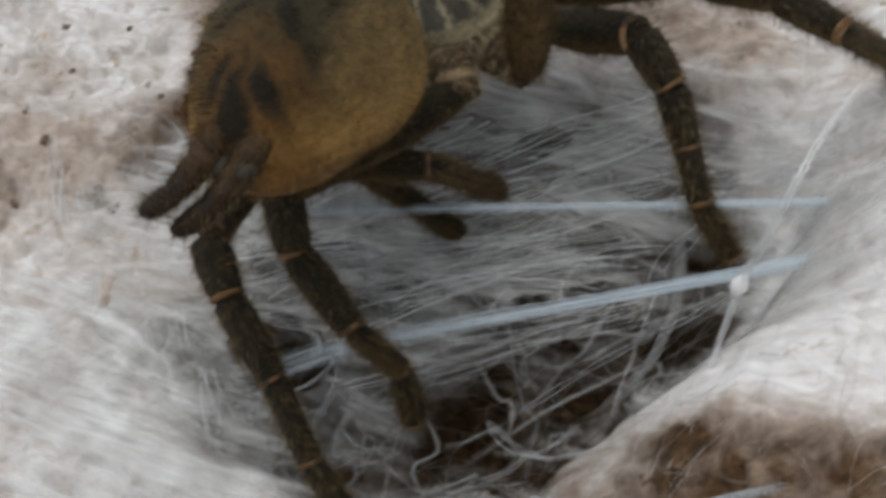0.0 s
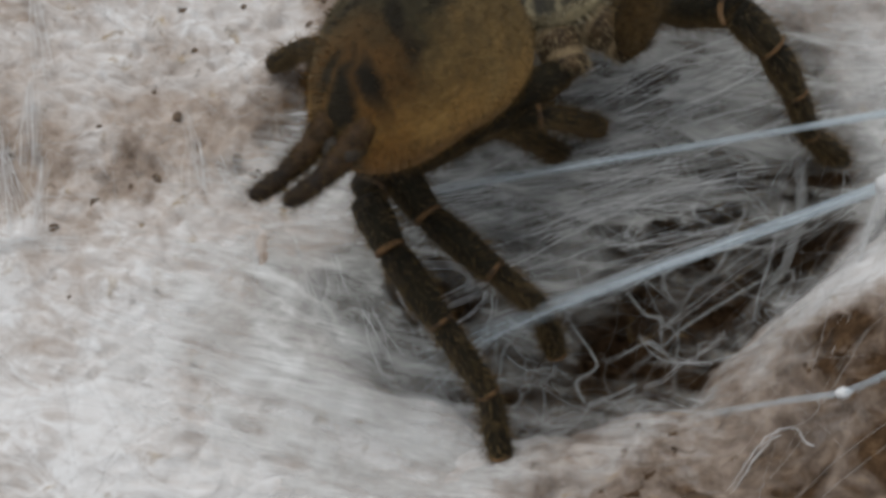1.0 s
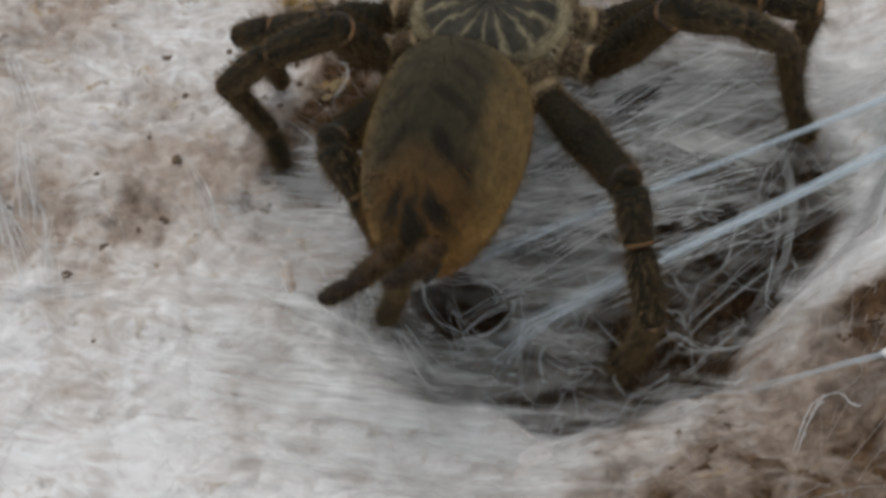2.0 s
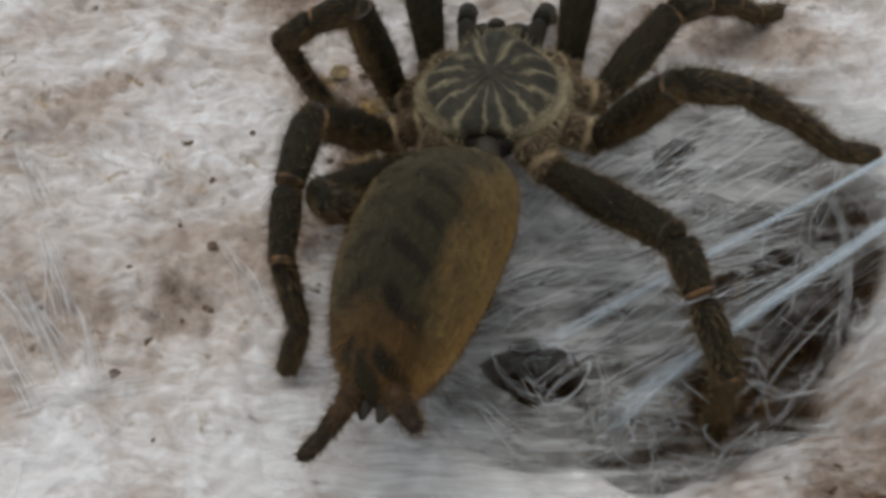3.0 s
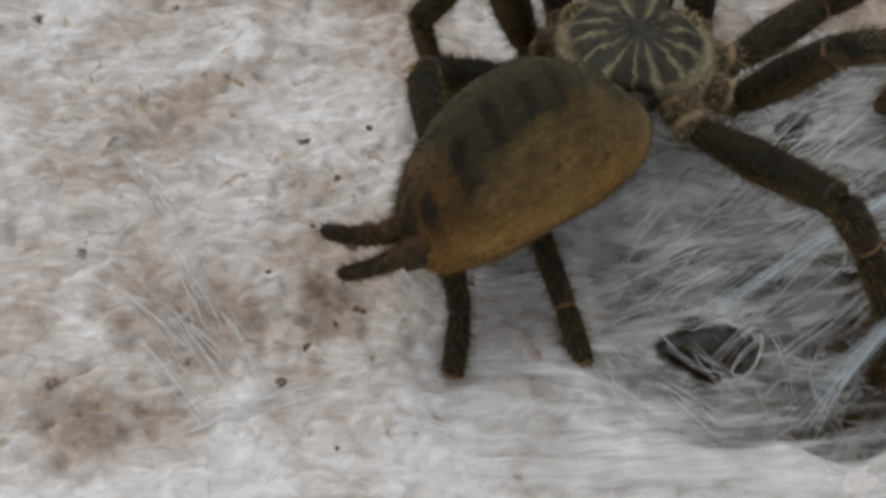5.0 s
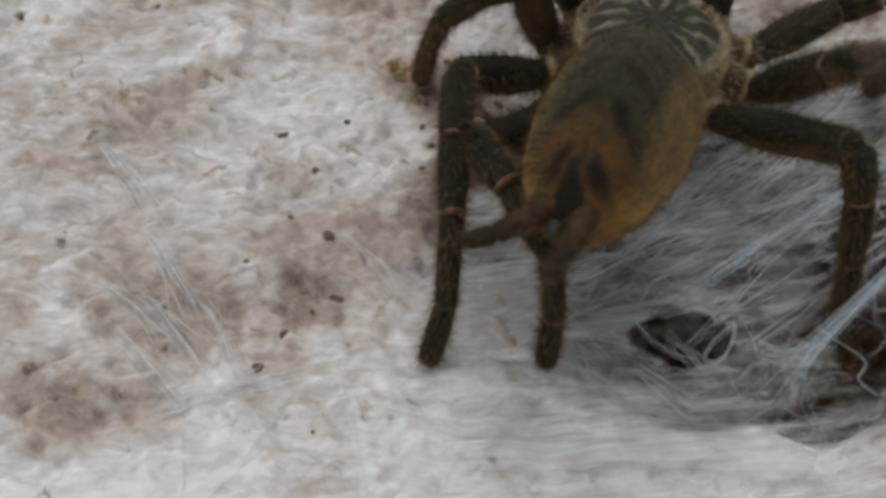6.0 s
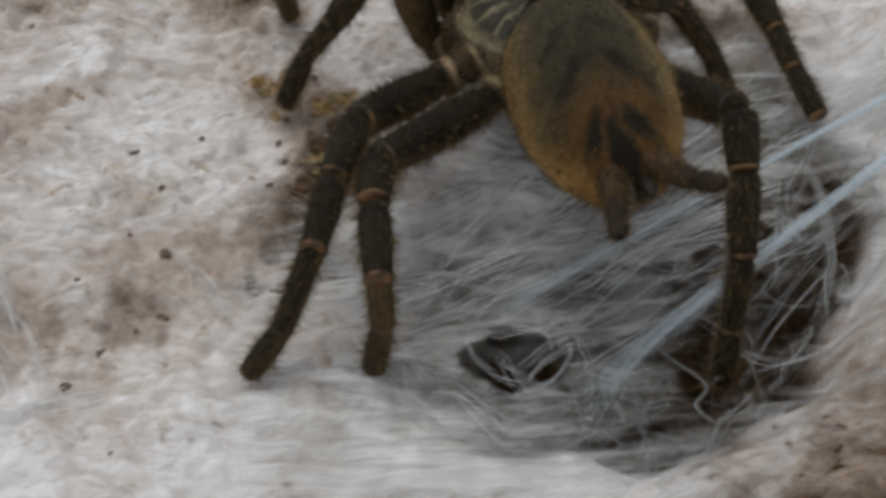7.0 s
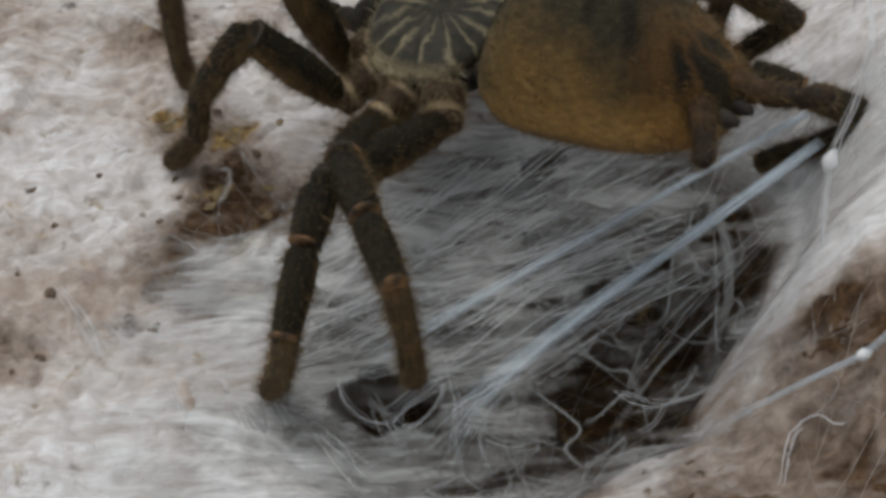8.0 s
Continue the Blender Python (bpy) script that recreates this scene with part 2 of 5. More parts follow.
def plain_material(name, dark, light, scale=400, rough=0.7):
    n = Nodes(name, rough, 0.3)
    grain = n.noise(scale, 4)
    n.colour(n.ramp(grain, (0.3, dark), (0.7, light)))
    n.bump(grain, 0.4, 0.0003)
    return n.material


def coxa_material():
    """Dark brown leg bases with pale tan bands of hair."""
    n = Nodes("coxa_fur", 0.7, 0.25)
    x, y, z = n.split()
    fine = n.noise(600, 4, 0.7)
    band = n.math("PINGPONG", n.math("ADD", y, n.math("MULTIPLY", n.noise(260, 3), 0.0014)), 0.0017)
    band = n.math("MULTIPLY_ADD", band, 1900.0, -1.9, clamp=True)
    n.colour(n.mix(band, n.ramp(fine, (0.3, (0.018, 0.012, 0.006)), (0.75, (0.09, 0.055, 0.024))), n.ramp(fine, (0.3, (0.16, 0.11, 0.055)), (0.75, (0.42, 0.32, 0.19)))))
    n.bump(fine, 0.5, 0.0003)
    return n.material


def spinneret_material():
    """Rust-brown fur, darker towards the tip and in patches."""
    n = Nodes("spinneret_fur", 0.7, 0.25)
    x, y, z = n.split()
    fine = n.noise(700, 4, 0.7)
    tip = n.math("MULTIPLY", n.math("ADD", n.math("MULTIPLY", y, -1.0 / 0.0105), n.math("MULTIPLY_ADD", n.noise(320, 3), 0.9, -0.62)), 2.6, clamp=True)
    dark = n.ramp(fine, (0.3, (0.006, 0.004, 0.0025)), (0.75, (0.036, 0.020, 0.009)))
    rust = n.ramp(fine, (0.3, (0.018, 0.010, 0.004)), (0.75, (0.14, 0.072, 0.022)))
    n.colour(n.mix(n.math("MAXIMUM", tip, n.math("MULTIPLY", n.math("SUBTRACT", n.noise(240, 3), 0.5), 5.0, clamp=True)), rust, dark))
    n.bump(fine, 0.5, 0.0003)
    return n.material


GROUND = ground_material()
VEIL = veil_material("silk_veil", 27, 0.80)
# the same silk lower down: the hollow's shade put into a darker colour
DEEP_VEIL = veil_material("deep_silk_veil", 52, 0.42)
SHEATH = sheath_material("silk_bundle", (0.60, 0.69, 0.755))
HAZY_SILK = sheath_material("hazy_silk", (0.47, 0.48, 0.475))
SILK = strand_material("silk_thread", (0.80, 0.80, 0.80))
# net and deep threads: a darker grey than silk_thread
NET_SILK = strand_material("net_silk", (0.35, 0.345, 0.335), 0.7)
DULL_SILK = strand_material("dull_silk", (0.52, 0.50, 0.48), 0.7)
BRIGHT_SILK = strand_material("bright_silk", (0.66, 0.735, 0.79), 0.4)
LEG = leg_material()
JOINT = joint_material()
LEG_HAIR = hair_material("leg_hair", (0.006, 0.0045, 0.002, 1), (0.19, 0.122, 0.046, 1))
GOLD_HAIR = hair_material("golden_hair", (0.03, 0.02, 0.008, 1), (0.29, 0.19, 0.07, 1))
BACK_HAIR = hair_material("olive_hair", (0.006, 0.005, 0.003, 1), (0.075, 0.058, 0.026, 1))
RUST_HAIR = hair_material("rust_hair", (0.02, 0.010, 0.004, 1), (0.27, 0.13, 0.03, 1))
COXA_HAIR = hair_material("tan_hair", (0.06, 0.042, 0.02, 1), (0.42, 0.32, 0.18, 1))
PALE_HAIR = hair_material("pale_hair", (0.22, 0.17, 0.09, 1), (0.52, 0.45, 0.31, 1))
ABDOMEN = abdomen_material()
CARAPACE = carapace_material()
DARK_SKIN = plain_material("dark_skin", (0.012, 0.010, 0.008), (0.05, 0.04, 0.03))
SPINNERET = spinneret_material()
COXA = coxa_material()
CRUMB = plain_material("crumb", (0.045, 0.03, 0.021), (0.20, 0.135, 0.085), 600)
OCHRE_MOSS = plain_material("ochre_crust", (0.07, 0.048, 0.018), (0.28, 0.20, 0.095), 500)


# ---- mesh helpers (centimetres) ----
def mesh_object(name, verts, faces, material, parent=None, label="", smooth=True):
    data = bpy.data.meshes.new(name)
    data.from_pydata((np.asarray(verts, float) * CM).tolist(), [], faces)
    data.materials.append(material)
    if smooth:
        data.polygons.foreach_set("use_smooth", [True] * len(data.polygons))
    ob = new(name, data)
    ob.parent = parent
    if label:
        ob["label"] = label
    return ob


def loft(rings):
    """A closed skin over rings of equal size, capped at both ends."""
    rings = [np.asarray(r, float) for r in rings]
    k = len(rings[0])
    verts = np.concatenate(rings).tolist()
    faces = []
    for a in range(len(rings) - 1):
        for b in range(k):
            c = (b + 1) % k
            faces.append((a * k + b, a * k + c, (a + 1) * k + c, (a + 1) * k + b))
    faces.append(tuple(reversed(range(k))))
    faces.append(tuple(range((len(rings) - 1) * k, len(rings) * k)))
    return verts, faces


def limb_rings(length, profile, sides=12, flat=1.0, sag=0.0, seed=0.0):
    """Rings along +y; profile: (share of the length, radius)."""
    rings = []
    for s, r in profile:
        ring = []
        for k in range(sides):
            a = 2 * math.pi * k / sides
            w = 1 + 0.05 * noise.noise(Vector((math.cos(a) * 2, math.sin(a) * 2, s * 6 + seed)))
            ring.append((r * w * math.cos(a), s * length, flat * r * w * math.sin(a) - sag * 4 * s * (1 - s)))
        rings.append(ring)
    return rings


def spikes(places, ways, lengths, width):
    """One thin four-sided hair for each place."""
    places, ways = np.asarray(places), np.asarray(ways)
    lengths = np.asarray(lengths)[:, None]
    some = np.where(np.abs(ways[:, 2:3]) < 0.9, [[0, 0, 1.0]], [[1.0, 0, 0]])
    u = np.cross(ways, some)
    u /= np.linalg.norm(u, axis=1, keepdims=True)
    v = np.cross(ways, u)
    base = np.stack([places + width * (math.cos(a) * u + math.sin(a) * v) for a in (0, 2.09, 4.19)] + [places + lengths * ways], 1)
    n = len(places)
    first = 4 * np.arange(n)[:, None]
    faces = np.concatenate([first + np.array(f) for f in ((0, 1, 3), (1, 2, 3), (2, 0, 3))])
    return base.reshape(-1, 3), faces.tolist()


def fur(name, skin, count, length, width, lean, material, parent, label, seed, keep=None):
    """Hair on a lofted skin (verts, quads): each hair leans along `lean`."""
    rng = np.random.default_rng(seed)
    verts, faces = skin
    verts = np.asarray(verts)
    quads = np.array([f for f in faces if len(f) == 4])
    a, b, c, d = (verts[quads[:, k]] for k in range(4))
    normal = np.cross(c - a, d - b)
    area = np.linalg.norm(normal, axis=1)
    ok = area > 1e-9
    quads, normal, area = quads[ok], normal[ok], area[ok]
    normal = normal / area[:, None]
    pick = rng.choice(len(quads), count, p=area / area.sum())
    p, q = rng.random((2, count, 1))
    a, b, c, d = (verts[quads[pick, k]] for k in range(4))
    spot = (a * (1 - p) + b * p) * (1 - q) + (d * (1 - p) + c * p) * q
    middle = verts.mean(0)
    out = normal[pick]
    flip = ((spot - middle) * out).sum(1) < 0
    out[flip] *= -1
    way = out + np.asarray(lean) + rng.normal(0, 0.25, (count, 3))
    way /= np.linalg.norm(way, axis=1, keepdims=True)
    hairs = length * rng.uniform(0.5, 1.3, count)
    if keep is not None:
        ok = keep(spot)
        spot, way, hairs = spot[ok], way[ok], hairs[ok]
    ob = mesh_object(name, *spikes(spot, way, hairs, width), material, parent, label, smooth=False)
    ob["kind"] = "stuff"
    return ob


# ---- the hollow and the ground ----
MIDDLE = (3.2, -1.32)
REACH = [(-180, 3.1), (-155, 3.35), (-133, 3.15), (-110, 2.6), (-70, 2.25), (-40, 2.05), (-15, 2.2), (2, 2.4), (12, 2.85), (25, 3.6), (42, 3.65), (58, 3.9), (75, 3.85), (92, 3.3), (108, 2.95), (130, 3.0), (155, 2.95)]


def smooth_step(a, b, x):
    t = np.clip((np.asarray(x, float) - a) / (b - a), 0, 1)
    return t * t * (3 - 2 * t)


def hollow(x, y):
    """How far out from the hollow's middle: 1 at its edge; also the edge's radius and the bearing in degrees."""
    dx, dy = np.asarray(x, float) - MIDDLE[0], np.asarray(y, float) - MIDDLE[1]
    bearing = np.degrees(np.arctan2(dy, dx))
    a, r = zip(*REACH)
    radius = np.interp(bearing, a + (180,), r + (r[0],))
    radius = radius + 0.10 * np.sin(np.radians(bearing) * 7 + 1) + 0.06 * np.sin(np.radians(bearing) * 13)
    return np.hypot(dx, dy) / radius, radius, bearing


def bank_share(bearing):
    return smooth_step(-125, -75, bearing) * (1 - smooth_step(20, 75, bearing))


def base_height(x, y, pit=3.0):
    """The lie of the ground in centimetres, without its fine relief."""
    x, y = np.asarray(x, float), np.asarray(y, float)
    u, radius, bearing = hollow(x, y)
    out = np.maximum(u - 1, 0) * radius
    share = bank_share(bearing)
    h = -0.3 + 0.10 * np.clip(y, -1, 6) + 0.05 * np.clip(-x - 3, 0, 6)
    steep = smooth_step(-50, -12, bearing) * (1 - smooth_step(20, 60, bearing))
    h = h + share * (1.9 + 0.8 * steep) * (1 - np.exp(-out / (1.7 - 0.85 * steep)))
    inside = smooth_step(1.02, 0.55, u)
    return h * (1 - 0.35 * inside) - pit * inside


def relief(p):
    """Fine unevenness of the ground: humps, folds and pits."""
    q = p + Vector((0.35 * noise.noise(p * 1.1), 0.35 * noise.noise(p * 1.1 + Vector((5, 5, 0))), 0))
    fold = 1 - abs(noise.noise(Vector((q.x * 1.1, q.y * 2.6, 3.0))))
    pit = max(0.0, noise.noise(q * 4.3 + Vector((2, 9, 0))) - 0.28)
    return 0.16 * noise.noise(p * 0.9) + 0.10 * (fold - 0.7) + 0.07 * noise.noise(q * 3.1) + 0.045 * noise.noise(q * 6.5) + 0.02 * noise.noise(q * 13.0) - 0.35 * pit


def make_ground():
    step = 0.055
    xs = np.arange(-11.5, 12.5, step)
    ys = np.arange(-8.0, 11.0, step)
    gx, gy = np.meshgrid(xs, ys)
    h = base_height(gx, gy)
    rough = np.zeros_like(h)
    for j in range(len(ys)):
        for i in range(len(xs)):
            p = Vector((xs[i], ys[j], 0.0))
            rough[j, i] = relief(p)
    u, radius, bearing = hollow(gx, gy)
    h = h + rough * np.where(u < 1, 1.3, 1.0)
    share = bank_share(bearing)
    out = np.maximum(u - 1, 0) * radius
    silk = 0.66 + 0.0 * h
    silk = silk + 0.06 * np.exp(-(((gx + 0.4) / 1.5) ** 2 + ((gy + 2.9) / 1.5) ** 2)) + 0.2 * smooth_step(-2.6, -4.2, gy) * smooth_step(3.6, 2.0, gx)
    silk = silk - 0.10 * smooth_step(1.4, 2.4, gy) * smooth_step(1.5, 3.0, gx) * smooth_step(6.8, 5.8, gx)
    silk = silk - share * (0.18 + 0.13 * smooth_step(0.3, 1.2, out) + 0.10 * smooth_step(1.2, 2.4, out)) * (1 - smooth_step(-2.9, -1.8, gy)) + 0.52 * share * smooth_step(-2.7, -1.3, gy)
    silk = silk * smooth_step(0.80, 1.03, u)
    # thin places in the mat
    for cx, cy, r, less in ((-2.9, -1.35, 0.8, 0.20), (-1.9, -0.35, 0.9, 0.16), (-0.5, -0.55, 0.8, 0.52), (-0.3, 0.55, 0.8, 0.48), (-1.0, 1.85, 0.7, 0.3), (-0.6, 1.2, 0.5, 0.3), (-0.9, 0.1, 0.6, 0.3), (-4.6, -1.55, 1.1, 0.2), (-5.6, -2.95, 1.0, 0.24), (-4.7, 4.05, 1.0, 0.2), (-1.9, 3.85, 0.8, 0.36), (-5.2, 1.25, 1.3, 0.12), (4.6, 2.8, 1.0, 0.10), (5.8, -2.45, 0.32, 0.36), (6.35, -2.6, 0.5, 0.14), (0.1, -2.7, 0.9, 0.34)):
        silk = silk - less * np.exp(-(((gx - cx) / r) ** 2 + ((gy - cy) / (r * 0.7)) ** 2))
    verts = np.stack([gx, gy, h], -1).reshape(-1, 3)
    ny, nx = gx.shape
    idx = np.arange(nx * ny).reshape(ny, nx)
    faces = np.stack([idx[:-1, :-1], idx[:-1, 1:], idx[1:, 1:], idx[1:, :-1]], -1).reshape(-1, 4)
    ground = mesh_object("ground", verts, faces.tolist(), GROUND)
    layer = ground.data.attributes.new("silk", "FLOAT", "POINT")
    layer.data.foreach_set("value", silk.ravel().clip(0, 1))
    crust = sum(np.exp(-(((gx - cx) / r) ** 2 + ((gy - cy) / (0.6 * r)) ** 2)) for cx, cy, r in ((-1.45, 2.15, 0.42), (-0.6, 1.78, 0.36), (-0.3, -0.62, 0.30), (-0.3, -0.15, 0.34), (-0.75, 0.85, 0.28), (4.6, 0.9, 0.2)))
    layer = ground.data.attributes.new("crust", "FLOAT", "POINT")
    layer.data.foreach_set("value", np.clip(crust, 0, 1).ravel())
    tagged(ground, "brown soil matted over with white spider silk, sunk in a hollow", "ground", kind="structure")
    # the rest of the ground, out to a distance
    far, edge = 3000.0, ((-11.5, -8.0), (12.4, 11.0))
    (x0, y0), (x1, y1) = edge
    ring = [(-far, -far, -0.6), (far, -far, -0.6), (far, far, -0.6), (-far, far, -0.6), (x0 + 0.1, y0 + 0.1, -0.6), (x1 - 0.1, y0 + 0.1, -0.6), (x1 - 0.1, y1 - 0.1, -0.6), (x0 + 0.1, y1 - 0.1, -0.6)]
    apron = mesh_object("ground_apron", ring, [(0, 1, 5, 4), (1, 2, 6, 5), (2, 3, 7, 6), (3, 0, 4, 7)], GROUND, smooth=False)
    layer = apron.data.attributes.new("silk", "FLOAT", "POINT")
    layer.data.foreach_set("value", [0.6] * 8)
    tagged(apron, "silk-matted soil round the hollow", "ground", kind="structure")


make_ground()


def ground_at(x, y):
    return float(base_height(x, y))


# ---- silk ----
def threads(name, paths, radii, material, label, category="spider silk"):
    """Thin three-sided tubes along paths (equal numbers of points), as one mesh."""
    paths = np.asarray(paths, float)
    n, m, _ = paths.shape
    way = np.gradient(paths, axis=1)
    way /= np.linalg.norm(way, axis=2, keepdims=True) + 1e-9
    u = np.cross(way, np.array([0, 0, 1.0]))
    u /= np.linalg.norm(u, axis=2, keepdims=True) + 1e-9
    v = np.cross(u, way)
    r = np.asarray(radii, float).reshape(n, 1, 1)
    rings = np.stack([paths + r * (math.cos(a) * u + math.sin(a) * v) for a in (0.5, 2.6, 4.7)], 2)
    verts = rings.reshape(-1, 3)
    idx = np.arange(n * m * 3).reshape(n, m, 3)
    faces = [np.stack([idx[:, :-1, k], idx[:, :-1, (k + 1) % 3], idx[:, 1:, (k + 1) % 3], idx[:, 1:, k]], -1).reshape(-1, 4) for k in range(3)]
    ob = mesh_object(name, verts, np.concatenate(faces).tolist(), material)
    return tagged(ob, label, category, kind="stuff")


def wavy(a, b, m, sag, wander, rng):
    """Paths from a to b (arrays) that sag and wander."""
    s = np.linspace(0, 1, m)[None, :, None]
    path = a[:, None] * (1 - s) + b[:, None] * s
    n = len(a)
    bow = 4 * s * (1 - s)
    path[..., 2:] -= bow * np.reshape(sag, (n, 1, 1))
    for k in (1, 2, 3):
        path = path + np.sin(math.pi * k * s) * rng.normal(0, 1, (n, 1, 3)) * np.reshape(wander, (n, 1, 1)) / k
    return path


def sheet_height(x, y):
    u, _, _ = hollow(x, y)
    edge = smooth_step(0.6, 1.0, u)
    return base_height(x, y, 0.0) * edge + (1 - edge) * (-0.42 + 0.06 * np.asarray(y, float) + 0.12 * smooth_step(0.5, 3.0, y))


# gaps in the sheet: middle, half-widths, turn
GAPS = [(1.5, -2.23, 0.62, 0.42, 0), (3.3, 1.12, 0.34, 0.17, 35), (4.45, -0.60, 0.32, 0.22, 20), (3.75, -2.38, 0.55, 0.4, 30), (4.75, -1.63, 0.55, 0.35, 50), (3.9, -0.88, 0.25, 0.16, 10), (5.5, -0.78, 0.4, 0.25, 45)]


def gap_share(x, y):
    """0 within a gap, 1 away from all gaps."""
    keep = np.ones_like(np.asarray(x, float))
    for cx, cy, a, b, turn in GAPS:
        c, s = math.cos(radians(turn)), math.sin(radians(turn))
        dx, dy = x - cx, y - cy
        d = np.hypot((c * dx + s * dy) / a, (c * dy - s * dx) / b)
        keep = keep * smooth_step(0.85, 1.12, d + 0.10 * np.sin(5 * np.arctan2(dy, dx) + cx))
    return keep


def make_sheets():
    for drop, gain, step, material, label in ((0.0, 1.0, 0.06, VEIL, "thin grey-white silk sheet spun over the hollow, torn into holes"), (0.6, 0.7, 0.08, DEEP_VEIL, "deeper silk sheet inside the hollow, coloured dark for the shade there")):
        xs, ys = np.arange(-4.0, 8.6, step), np.arange(-6.6, 4.4, step)
        gx, gy = np.meshgrid(xs, ys)
        u, radius, bearing = hollow(gx, gy)
        out = np.maximum(u - 1, 0) * radius
        z = sheet_height(gx, gy) + 0.03 + 0.11 * smooth_step(0.93, 1.06, u) - drop * smooth_step(1.0, 0.7, u)
        z = z + 0.06 * np.sin(gx * 2.1 + 3 + 9 * drop) * np.sin(gy * 2.7 + 3) + 0.02 * np.sin(gx * 5.1 - gy * 9.0) * smooth_step(1.0, 0.8, u)
        z = z + np.array([[0.08 * noise.noise(Vector((x * 1.4, y * 1.4, drop))) + 0.04 * noise.noise(Vector((x * 3.3, y * 3.3, drop))) for x in xs] for y in ys])
        back = smooth_step(-2.4, 0.4, gy - 0.42 * gx + 1.3)
        share = bank_share(bearing)
        front_left = smooth_step(0.30, 0.92, np.cos(np.radians(bearing + 145)))
        inner = 0.225 + 0.185 * back * (1 - 0.65 * smooth_step(3.4, 5.0, gx)) + 0.12 * smooth_step(3.4, 1.6, gx - 0.25 * gy) - 0.14 * smooth_step(3.2, 4.2, gx - 0.3 * gy) * smooth_step(0.1, -0.9, gy)
        edge = 0.42 + 0.05 * front_left - 0.22 * share * smooth_step(-0.6, -2.0, gy)
        dense = inner + (edge - inner) * smooth_step(0.82, 1.10, u)
        dense = dense * (gap_share(gx, gy) if not drop else gap_share(gx, gy) + 0.45 * (1 - gap_share(gx, gy)) * smooth_step(0.8, 1.6, np.hypot(gx - 1.5, gy + 2.23)))
        # over the rim the sheet runs out on the ground
        reach = 0.35 + 1.5 * front_left + 0.35 * share + 0.9 * share * smooth_step(-2.2, -0.6, gy)
        dense = np.where(u > 1, edge * np.exp(-(out / reach) ** 2), dense) * gain
        if drop:
            dense = dense * smooth_step(1.0, 0.9, u)
        dense = dense * smooth_step(-4.0, -3.0, gx) * smooth_step(8.5, 7.6, gx) * smooth_step(-6.6, -5.8, gy) * smooth_step(4.3, 3.4, gy)
        ny, nx = gx.shape
        idx = np.arange(nx * ny).reshape(ny, nx)
        faces = np.stack([idx[:-1, :-1], idx[:-1, 1:], idx[1:, 1:], idx[1:, :-1]], -1).reshape(-1, 4)
        alive = dense.ravel()[faces].max(1) > 0.03
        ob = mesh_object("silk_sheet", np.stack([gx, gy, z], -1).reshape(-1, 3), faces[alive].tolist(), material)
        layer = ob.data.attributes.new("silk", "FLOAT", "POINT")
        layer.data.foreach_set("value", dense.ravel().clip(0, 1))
        # painted shade: 0 within the hollow, 1 past its rim
        layer = ob.data.attributes.new("unshaded", "FLOAT", "POINT")
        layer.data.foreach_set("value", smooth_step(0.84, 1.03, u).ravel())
        tagged(ob, label, "spider web", kind="stuff")


make_sheets()


